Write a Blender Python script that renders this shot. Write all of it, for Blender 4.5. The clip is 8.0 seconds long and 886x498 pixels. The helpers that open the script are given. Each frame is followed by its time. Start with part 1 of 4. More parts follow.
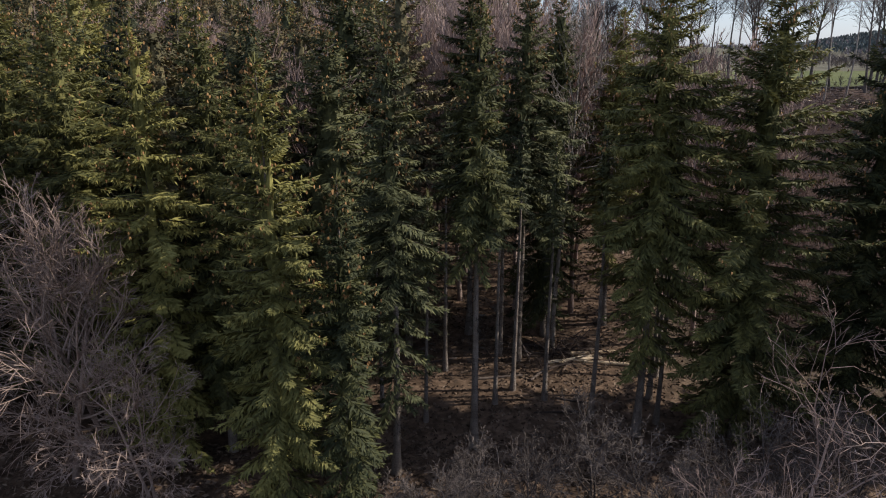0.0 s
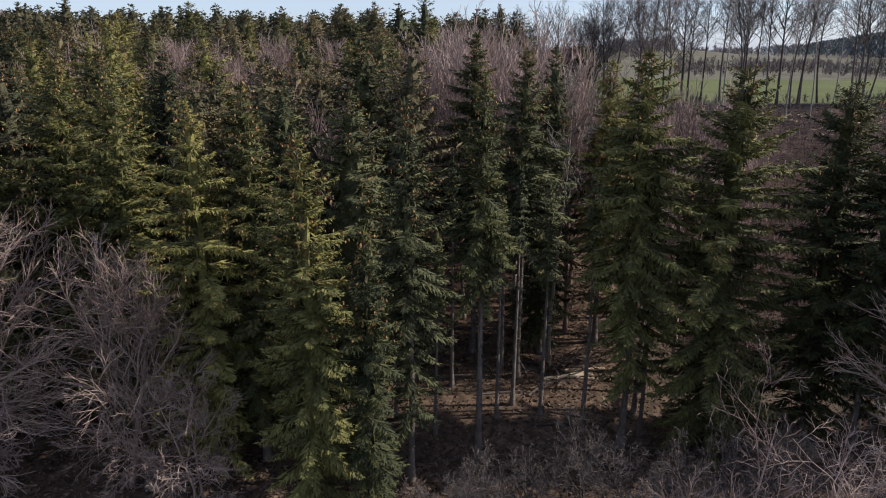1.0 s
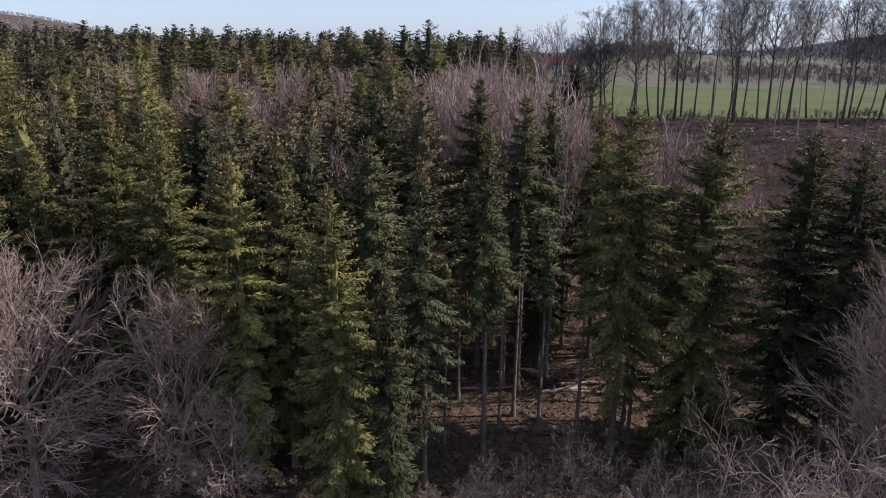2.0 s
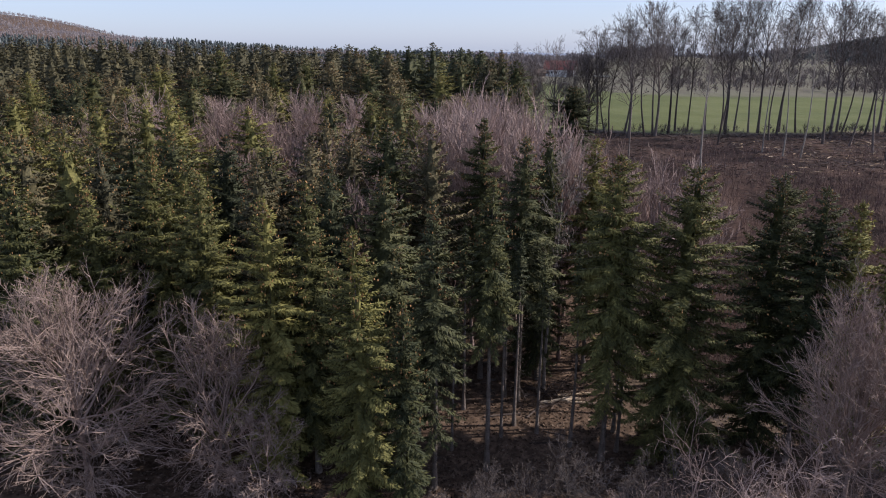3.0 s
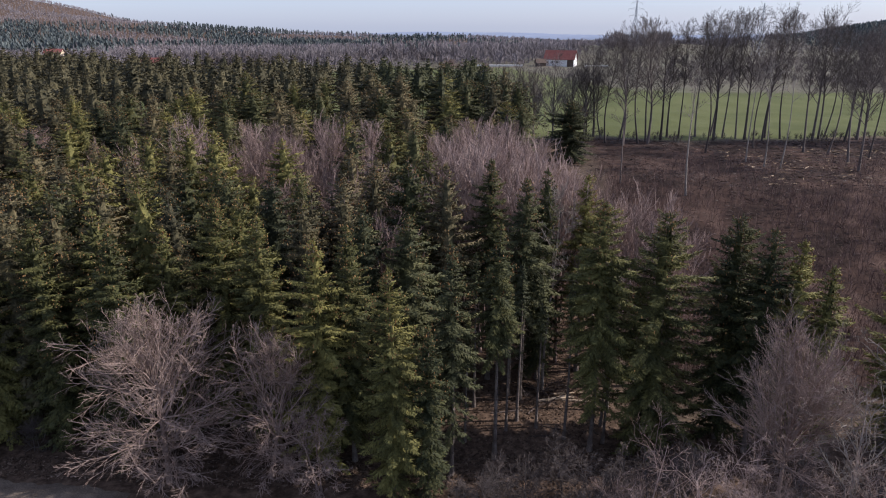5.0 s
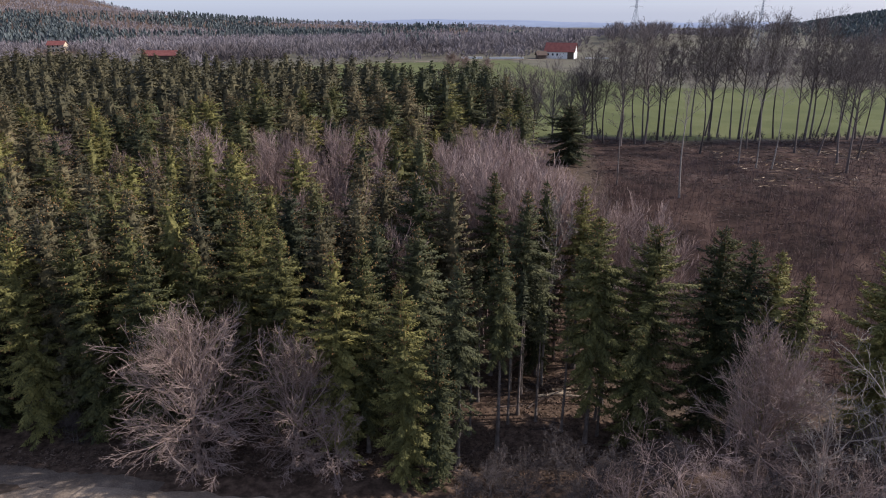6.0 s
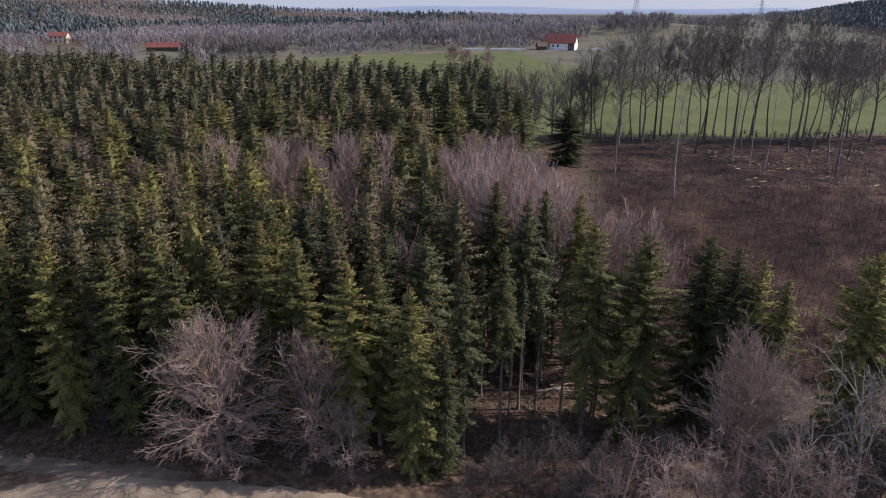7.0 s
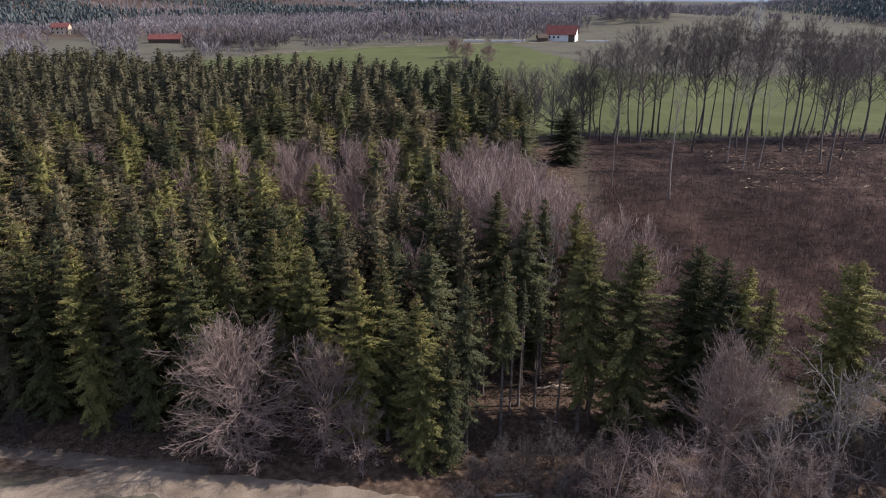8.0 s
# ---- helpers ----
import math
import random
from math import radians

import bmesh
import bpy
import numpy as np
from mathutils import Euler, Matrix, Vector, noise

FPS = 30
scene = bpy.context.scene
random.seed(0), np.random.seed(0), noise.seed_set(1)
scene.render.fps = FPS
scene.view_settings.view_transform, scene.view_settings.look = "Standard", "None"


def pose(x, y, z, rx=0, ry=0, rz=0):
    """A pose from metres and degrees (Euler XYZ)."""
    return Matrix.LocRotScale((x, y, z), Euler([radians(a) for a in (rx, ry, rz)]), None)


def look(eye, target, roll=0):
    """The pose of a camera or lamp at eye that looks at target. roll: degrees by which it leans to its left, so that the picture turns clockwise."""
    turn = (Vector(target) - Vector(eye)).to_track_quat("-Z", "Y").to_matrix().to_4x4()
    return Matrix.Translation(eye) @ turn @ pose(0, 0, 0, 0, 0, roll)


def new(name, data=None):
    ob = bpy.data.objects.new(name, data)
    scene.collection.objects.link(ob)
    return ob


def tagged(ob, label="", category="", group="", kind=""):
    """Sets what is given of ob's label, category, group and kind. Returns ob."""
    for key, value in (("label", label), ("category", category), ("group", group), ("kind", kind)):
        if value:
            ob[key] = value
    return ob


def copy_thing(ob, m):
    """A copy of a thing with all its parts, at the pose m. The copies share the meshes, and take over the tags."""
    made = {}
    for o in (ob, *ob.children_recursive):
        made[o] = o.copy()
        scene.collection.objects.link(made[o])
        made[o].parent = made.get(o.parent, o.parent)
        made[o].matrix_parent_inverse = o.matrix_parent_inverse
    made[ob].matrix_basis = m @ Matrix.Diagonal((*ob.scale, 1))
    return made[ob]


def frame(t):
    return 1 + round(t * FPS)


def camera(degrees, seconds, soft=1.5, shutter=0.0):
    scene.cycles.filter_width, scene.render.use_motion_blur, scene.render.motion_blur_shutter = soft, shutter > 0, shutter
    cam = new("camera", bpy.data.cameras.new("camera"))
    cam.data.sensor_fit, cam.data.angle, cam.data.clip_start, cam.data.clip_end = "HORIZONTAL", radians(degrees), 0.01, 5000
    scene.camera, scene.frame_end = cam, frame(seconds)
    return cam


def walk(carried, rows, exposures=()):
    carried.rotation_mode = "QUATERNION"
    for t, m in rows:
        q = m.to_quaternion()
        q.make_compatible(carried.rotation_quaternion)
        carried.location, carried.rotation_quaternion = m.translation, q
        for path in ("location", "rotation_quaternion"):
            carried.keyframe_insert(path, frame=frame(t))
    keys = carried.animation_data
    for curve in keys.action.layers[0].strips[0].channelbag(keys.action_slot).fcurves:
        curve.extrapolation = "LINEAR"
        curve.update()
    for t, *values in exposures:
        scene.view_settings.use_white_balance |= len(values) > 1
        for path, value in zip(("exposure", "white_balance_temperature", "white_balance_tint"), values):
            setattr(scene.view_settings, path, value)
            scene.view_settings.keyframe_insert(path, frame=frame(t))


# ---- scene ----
cam = camera(65.0, 8.0, soft=1.05)
METRES, EYE, TILT, LEAN, TURN = 50.0, 23.3, -16.0, 0.0, 0.0
ROWS = [
    (0.0, 0.0, 0.0, 0.0, -0.0, 0.0, 0.0),
    (0.5, -0.0053, -0.0567, 0.0226, -0.04, 0.0, 0.01),
    (1.0, -0.0112, -0.1183, 0.0474, 0.0, -0.01, 0.0),
    (1.5, -0.0174, -0.1753, 0.0699, 0.01, -0.01, 0.0),
    (3.0, -0.0394, -0.3594, 0.1435, -0.05, -0.1, -0.02),
    (3.5, -0.046, -0.4164, 0.1663, -0.03, -0.11, -0.02),
    (4.0, -0.0541, -0.4782, 0.1915, -0.02, -0.53, 0.0),
    (4.5, -0.0622, -0.5349, 0.215, -0.03, -1.13, 0.02),
    (6.0, -0.0851, -0.7118, 0.2887, -0.01, -2.65, 0.07),
    (6.5, -0.0912, -0.7651, 0.3127, 0.01, -3.15, 0.1),
    (7.0, -0.097, -0.8191, 0.3402, 0.03, -3.69, 0.13),
    (7.5, -0.1016, -0.8652, 0.366, 0.05, -4.18, 0.16),
    (8.0, -0.1066, -0.9104, 0.3958, 0.06, -4.71, 0.17),
]
walk(cam, [(t, pose(0, 0, EYE, TILT, LEAN, TURN) @ pose(METRES * x, METRES * y, METRES * z, 90 + pitch, roll, yaw)) for t, x, y, z, yaw, pitch, roll in ROWS],
     exposures=[(0.0, 0.36, 6200, 10), (1.5, 0.40, 5920, 12), (3.0, 0.38, 5870, 16), (8.0, 0.34, 5870, 17)])

# ---- light ----
SUN = Vector((0.82, 0.04, 0.56)).normalized()
world = bpy.data.worlds.new("sky")
scene.world = world
world.use_nodes = True
wn = world.node_tree.nodes
sky = wn.new("ShaderNodeTexSky")
sky.sky_type = "NISHITA"
sky.sun_disc = False
sky.sun_elevation = math.asin(SUN.z)
sky.sun_rotation = math.atan2(SUN.x, SUN.y)
sky.air_density, sky.dust_density, sky.ozone_density = 0.9, 0.9, 2.2
wn["Background"].inputs["Strength"].default_value = 0.15
# a hazy early-spring sky: the clear sky under an even veil
veil = wn.new("ShaderNodeMix")
veil.data_type = "RGBA"
veil.inputs["Factor"].default_value = 0.6
veil.inputs["B"].default_value = (2.75, 3.0, 3.75, 1)
world.node_tree.links.new(sky.outputs[0], veil.inputs["A"])
world.node_tree.links.new(veil.outputs["Result"], wn["Background"].inputs["Color"])
sun = new("sun", bpy.data.lights.new("sun", "SUN"))
sun.data.energy, sun.data.angle, sun.data.color = 4.8, radians(0.6), (1.0, 0.91, 0.77)
sun.matrix_world = look((60, -40, 120), Vector((60, -40, 120)) - SUN)


# ---- materials ----
def material(name, stops, scale=1.0, rough=0.9, bump=0.0, fine=None, spread=0.0, through_light=0.0, metal=0.0, island=1.0):
    """stops: colours from dark to light, mixed by two noises and, with spread, by a random value for each piece and each object."""
    m = bpy.data.materials.new(name)
    m.use_nodes = True
    n, l = m.node_tree.nodes, m.node_tree.links
    bsdf, out = n["Principled BSDF"], n["Material Output"]
    bsdf.inputs["Roughness"].default_value = rough
    bsdf.inputs["Metallic"].default_value = metal
    bsdf.inputs["Specular IOR Level"].default_value = 0.25
    geo = n.new("ShaderNodeNewGeometry")
    big, small = n.new("ShaderNodeTexNoise"), n.new("ShaderNodeTexNoise")
    big.inputs["Scale"].default_value = scale
    big.inputs["Detail"].default_value = 3
    small.inputs["Scale"].default_value = fine or scale * 9
    small.inputs["Detail"].default_value = 5
    for t in (big, small):
        l.new(geo.outputs["Position"], t.inputs["Vector"])
    total = n.new("ShaderNodeMath")
    total.operation = "MULTIPLY_ADD"
    l.new(small.outputs["Fac"], total.inputs[0])
    total.inputs[1].default_value = 0.5
    half = n.new("ShaderNodeMath")
    half.operation = "MULTIPLY"
    half.inputs[1].default_value = 0.5
    l.new(big.outputs["Fac"], half.inputs[0])
    l.new(half.outputs[0], total.inputs[2])
    value = total.outputs[0]
    if spread:
        info = n.new("ShaderNodeObjectInfo")
        for source, amount in ((info.outputs["Random"], spread), (geo.outputs["Random Per Island"], spread * island)):
            shift = n.new("ShaderNodeMath")
            shift.operation = "MULTIPLY_ADD"
            l.new(source, shift.inputs[0])
            shift.inputs[1].default_value = amount
            less = n.new("ShaderNodeMath")
            less.operation = "SUBTRACT"
            l.new(value, less.inputs[0])
            less.inputs[1].default_value = amount / 2
            l.new(less.outputs[0], shift.inputs[2])
            value = shift.outputs[0]
    ramp = n.new("ShaderNodeValToRGB")
    r = ramp.color_ramp
    while len(r.elements) < len(stops):
        r.elements.new(0.5)
    for i, c in enumerate(stops):
        r.elements[i].position = 0.3 + 0.4 * i / max(1, len(stops) - 1)
        r.elements[i].color = (*c, 1)
    l.new(value, ramp.inputs[0])
    l.new(ramp.outputs[0], bsdf.inputs["Base Color"])
    if bump:
        b = n.new("ShaderNodeBump")
        b.inputs["Strength"].default_value = bump
        b.inputs["Distance"].default_value = 0.1
        l.new(small.outputs["Fac"], b.inputs["Height"])
        l.new(b.outputs[0], bsdf.inputs["Normal"])
    if through_light:
        tr, mix = n.new("ShaderNodeBsdfTranslucent"), n.new("ShaderNodeMixShader")
        l.new(ramp.outputs[0], tr.inputs["Color"])
        mix.inputs[0].default_value = through_light
        l.new(bsdf.outputs[0], mix.inputs[1])
        l.new(tr.outputs[0], mix.inputs[2])
        l.new(mix.outputs[0], out.inputs["Surface"])
    return m


NEEDLES = material("spruce_needles", [(0.036, 0.042, 0.018), (0.104, 0.101, 0.033), (0.225, 0.203, 0.062)], 0.5, 0.75, spread=0.34, island=0.4, through_light=0.18)
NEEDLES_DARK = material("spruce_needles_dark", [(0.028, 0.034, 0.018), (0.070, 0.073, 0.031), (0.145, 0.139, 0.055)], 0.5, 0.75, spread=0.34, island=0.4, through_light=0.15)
NEEDLES_FAR = material("spruce_needles_coned", [(0.037, 0.036, 0.020), (0.104, 0.089, 0.044), (0.21, 0.165, 0.085)], 0.5, 0.8, spread=0.25, island=0.3, through_light=0.06)
CONES = material("spruce_cones", [(0.19, 0.10, 0.040), (0.31, 0.18, 0.075)], 2.0, 0.8, spread=0.4)
BARK_SPRUCE = material("spruce_bark", [(0.085, 0.066, 0.054), (0.16, 0.13, 0.11), (0.24, 0.204, 0.18)], 1.5, 0.95, 0.8, fine=14)
DEAD = material("dead_twigs", [(0.026, 0.022, 0.018), (0.075, 0.062, 0.052)], 1.0, 0.95, spread=0.4)
BARK_GREY = material("broadleaf_bark", [(0.120, 0.082, 0.066), (0.220, 0.157, 0.130), (0.325, 0.243, 0.205)], 0.8, 0.9, 0.5, spread=0.3)
BARK_PALE = material("pale_bark", [(0.17, 0.143, 0.12), (0.25, 0.214, 0.183), (0.33, 0.287, 0.25)], 0.8, 0.9, 0.5, spread=0.2)
BARK_RED = material("thicket_bark", [(0.165, 0.113, 0.095), (0.275, 0.195, 0.166), (0.375, 0.283, 0.247)], 0.6, 0.9, 0.4, spread=0.3)
BARK_DARK = material("dark_bark", [(0.046, 0.036, 0.032), (0.090, 0.072, 0.064), (0.15, 0.122, 0.110)], 0.5, 0.9, 0.4, spread=0.3)
BEECH = material("tall_beech_bark", [(0.066, 0.053, 0.046), (0.125, 0.102, 0.090), (0.20, 0.166, 0.149)], 0.5, 0.9, 0.4, spread=0.3)
WOOD_CUT = material("cut_wood", [(0.25, 0.17, 0.10), (0.42, 0.32, 0.22), (0.52, 0.43, 0.33)], 2.0, 0.8, 0.3, spread=0.3)
BRASH = material("brash", [(0.035, 0.025, 0.021), (0.07, 0.05, 0.042), (0.14, 0.11, 0.093)], 0.4, 0.95, spread=0.5)
GROVE = material("grove_bark", [(0.115, 0.097, 0.096), (0.155, 0.133, 0.132), (0.20, 0.175, 0.174)], 0.01, 0.95, spread=0.3)
SAPLING = material("sapling_bark", [(0.095, 0.060, 0.052), (0.165, 0.108, 0.094), (0.24, 0.168, 0.150)], 0.12, 0.95, spread=0.4)
LITTER_LEAF = material("dry_leaves", [(0.05, 0.033, 0.023), (0.10, 0.068, 0.048), (0.17, 0.122, 0.088)], 0.8, 0.9, spread=0.5)
GRAVEL = material("gravel", [(0.12, 0.088, 0.062), (0.24, 0.184, 0.132), (0.37, 0.29, 0.216)], 0.35, 0.95, 0.5, fine=7)
EARTH = material("earth_track", [(0.07, 0.053, 0.040), (0.14, 0.107, 0.081), (0.23, 0.183, 0.142)], 0.5, 0.95, 0.5, fine=7)
RED_TILE = material("red_roof", [(0.11, 0.038, 0.032), (0.165, 0.056, 0.048), (0.22, 0.085, 0.07)], 0.5, 0.85, 0.3, fine=6)
WHITE_WALL = material("white_render", [(0.62, 0.60, 0.56), (0.74, 0.72, 0.69), (0.80, 0.79, 0.76)], 0.3, 0.9, 0.1)
YELLOW_WALL = material("yellow_render", [(0.50, 0.40, 0.27), (0.60, 0.49, 0.35)], 0.3, 0.9, 0.1)
BROWN_WOOD = material("weathered_boards", [(0.07, 0.05, 0.04), (0.14, 0.10, 0.075)], 0.6, 0.9, 0.3)
DARK_GLASS = material("window_glass", [(0.02, 0.022, 0.025), (0.035, 0.04, 0.045)], 0.5, 0.12)
STEEL = material("galvanised_steel", [(0.34, 0.36, 0.38), (0.46, 0.48, 0.50)], 0.3, 0.5, metal=0.6)
SCRUB = material("scrub_bark", [(0.07, 0.057, 0.05), (0.125, 0.10, 0.09), (0.19, 0.16, 0.145)], 0.03, 0.95, spread=0.4)
# conifer green paled and blued, distance haze painted into the colour
HAZED_CONIFER = material("hazed_conifer", [(0.066, 0.080, 0.080), (0.10, 0.116, 0.113), (0.138, 0.154, 0.145)], 0.02, 0.9, spread=0.35)
# bark lightened to a mauve-grey that stands for the haze of distance
HAZED_BARE = material("hazed_broadleaf", [(0.165, 0.142, 0.146), (0.205, 0.180, 0.185), (0.25, 0.222, 0.228)], 0.01, 0.95, spread=0.25)


# ---- mesh helpers ----
def mesh_of(name, verts, faces, mat, smooth=False, other=None, split=0, normals=None):
    """A mesh from an array of points and an array of faces with the same number of corners each; faces from split on take the other material."""
    verts, faces = np.asarray(verts, dtype=np.float32), np.asarray(faces, dtype=np.int32)
    me = bpy.data.meshes.new(name)
    k = faces.shape[1]
    me.vertices.add(len(verts))
    me.vertices.foreach_set("co", verts.ravel())
    me.loops.add(faces.size)
    me.loops.foreach_set("vertex_index", faces.ravel())
    me.polygons.add(len(faces))
    me.polygons.foreach_set("loop_start", np.arange(0, faces.size, k, dtype=np.int32))
    me.polygons.foreach_set("use_smooth", np.full(len(faces), smooth))
    me.update(calc_edges=True)
    me.materials.append(mat)
    if other:
        me.materials.append(other)
        me.polygons.foreach_set("material_index", (np.arange(len(faces)) >= split).astype(np.int32))
    if normals is not None:
        me.polygons.foreach_set("use_smooth", np.full(len(faces), True))
        me.normals_split_custom_set_from_vertices(normals)
    return me


def part(name, bm, mat, parent, label="", smooth=False):
    """Links a bmesh, or a ready mesh, as one mesh object under a thing or a part."""
    if isinstance(bm, bmesh.types.BMesh):
        me = bpy.data.meshes.new(name)
        bm.to_mesh(me)
        bm.free()
        me.materials.append(mat)
        for p in me.polygons:
            p.use_smooth = smooth
    else:
        me = bm
    ob = new(name, me)
    ob.parent = parent
    if label:
        ob["label"] = label
    return ob


def kites(base, way, length, width, side):
    """Slim four-cornered blades: from base along way, widest before the middle, side across."""
    base, way, side = (np.asarray(a, dtype=float) for a in (base, way, side))
    length, width = np.asarray(length)[:, None], np.asarray(width)[:, None]
    way = way / np.maximum(1e-6, np.linalg.norm(way, axis=1, keepdims=True))
    side = side - way * np.sum(side * way, axis=1, keepdims=True)
    side = side / np.maximum(1e-6, np.linalg.norm(side, axis=1, keepdims=True))
    mid = base + way * length * 0.42
    v = np.stack([base, mid + side * width / 2, base + way * length, mid - side * width / 2], axis=1)
    return v.reshape(-1, 3)


def leafy(v, line, own_share):
    """Blades wound outward from a trunk's line, with soft normals that round the crown as a mass of needles does."""
    k = v.reshape(-1, 4, 3).copy()
    own = np.cross(k[:, 2] - k[:, 0], k[:, 3] - k[:, 1])
    own /= np.maximum(1e-9, np.linalg.norm(own, axis=1, keepdims=True))
    mid = k.mean(axis=1)
    out = mid - np.stack([np.interp(mid[:, 2], line[:, 2], line[:, 0]), np.interp(mid[:, 2], line[:, 2], line[:, 1]), mid[:, 2]], axis=1)
    out /= np.maximum(0.3, np.linalg.norm(out, axis=1, keepdims=True))
    out[:, 2] += 0.45
    flip = np.sum(own * out, axis=1) < 0
    k[flip] = k[flip][:, [0, 3, 2, 1]]
    own[flip] *= -1
    n = out * (1.3 - own_share) + own * own_share
    n /= np.maximum(1e-9, np.linalg.norm(n, axis=1, keepdims=True))
    return k.reshape(-1, 3), np.repeat(n, 4, axis=0)


def quads(v):
    return np.arange(len(v), dtype=np.int32).reshape(-1, 4)


def tube(points, radii, sides):
    """A tapered tube along a line of points."""
    points = np.asarray(points, dtype=float)
    n = len(points)
    d = np.gradient(points, axis=0)
    d /= np.maximum(1e-6, np.linalg.norm(d, axis=1, keepdims=True))
    ref = np.where(np.abs(d[:, 2:3]) > 0.9, [[1.0, 0, 0]], [[0, 0, 1.0]])
    a = np.cross(d, ref)
    a /= np.maximum(1e-6, np.linalg.norm(a, axis=1, keepdims=True))
    b = np.cross(d, a)
    ang = np.arange(sides) * 2 * math.pi / sides
    r = np.asarray(radii, dtype=float)[:, None, None]
    v = points[:, None] + r * (a[:, None] * np.cos(ang)[None, :, None] + b[:, None] * np.sin(ang)[None, :, None])
    i, j = np.meshgrid(np.arange(n - 1), np.arange(sides), indexing="ij")
    j2 = (j + 1) % sides
    f = np.stack([i * sides + j, i * sides + j2, (i + 1) * sides + j2, (i + 1) * sides + j], axis=-1).reshape(-1, 4)
    return v.reshape(-1, 3), f


class Pile:
    """Gathers pieces of four-cornered mesh."""

    def __init__(self):
        self.v, self.f, self.n = [], [], 0

    def add(self, v, f):
        self.v.append(v)
        self.f.append(f + self.n)
        self.n += len(v)

    def mesh(self, name, mat, smooth=False):
        return mesh_of(name, np.concatenate(self.v), np.concatenate(self.f), mat, smooth)


def box(bm, x0, x1, y0, y1, z0, z1):
    m = Matrix.Translation(((x0 + x1) / 2, (y0 + y1) / 2, (z0 + z1) / 2)) @ Matrix.Diagonal((x1 - x0, y1 - y0, z1 - z0, 1))
    bmesh.ops.create_cube(bm, size=1, matrix=m)


def step(a, b, v):
    t = np.clip((np.asarray(v, dtype=float) - a) / (b - a), 0, 1)
    return t * t * (3 - 2 * t)


# ---- ground ----
def bell(x, y, cx, cy, wx, wy):
    return np.exp(-((x - cx) / wx) ** 2 - ((y - cy) / wy) ** 2)


def height(x, y):
    x, y = np.asarray(x, dtype=float), np.asarray(y, dtype=float)
    z = 14.5 * step(48, 112, y) + 1.2 * step(112, 150, y) - 0.7 * step(150, 220, y)
    z = z + 0.25 * np.sin(x * 0.21 + 1) * np.sin(y * 0.17) + 0.12 * np.sin(x * 0.53) * np.sin(y * 0.47 + 2)
    far = step(420, 900, np.hypot(x, y))
    z = z + 97 * np.exp(-((x + 1400) / 615) ** 4 - ((y - 1750) / 600) ** 2) * far
    z = z + 13 * bell(x, y, -760, 1650, 520, 430) * far
    z = z + 34 * bell(x, y, -950, 1050, 420, 330) * far
    z = z + 16 * bell(x, y, 210, 720, 110, 110) * far
    z = z + 40 * bell(x, y, 800, 1050, 300, 260) * far
    z = z + 10 * bell(x, y, -150, 2300, 900, 500) * far
    z = z + (24 * bell(x, y, -560, 1350, 230, 200) + 15 * bell(x, y, -240, 1500, 220, 220) + 12 * bell(x, y, 60, 1350, 160, 200)) * far
    z = z - 26 * step(800, 2500, np.hypot(x, y)) * step(-0.62, -0.30, x / np.maximum(1.0, y))
    return z


def zone_masks(x, y):
    """How much of each cover lies at a place: field grass, clear-cut, shaded wood."""
    edge = 152 + 3 * np.sin(x * 0.07) + 2 * np.sin(x * 0.19)
    top = np.minimum(404 + 1.02 * (x + 121), 486 + 0.16 * x)
    field = step(edge, edge + 4, y) * step(3, 9, x) * (1 - step(-4, 4, y - top))
    field = np.maximum(field, step(198, 204, y) * (1 - step(-4, 4, y - top)))
    field = field * (1 - step(-6, 6, y - 296 - 0.9 * np.maximum(0, 105 - x) - 4 * np.maximum(0, 80 - x)))
    cut = step(16, 26, x - 0.1 * (y - 60)) * step(40, 52, y) * (1 - step(edge - 2, edge + 2, y))
    wood = (1 - cut) * (1 - field) * step(25, 28, y + 0.06 * x + np.clip(0.25 * (x + 20), 0, 4)) * (1 - step(200, 215, y)) * step(-260, -230, x) * (1 - step(130, 160, x))
    wood = np.maximum(wood, step(6, 12, x) * (1 - step(40, 52, y)) * step(0, 12, y) * (1 - step(130, 160, x)))
    wood = np.maximum(wood, step(600, 700, np.hypot(x, y)) * (1 - step(-60, 60, x - 0.05 * y)) * (1 - field))
    return field, cut, wood


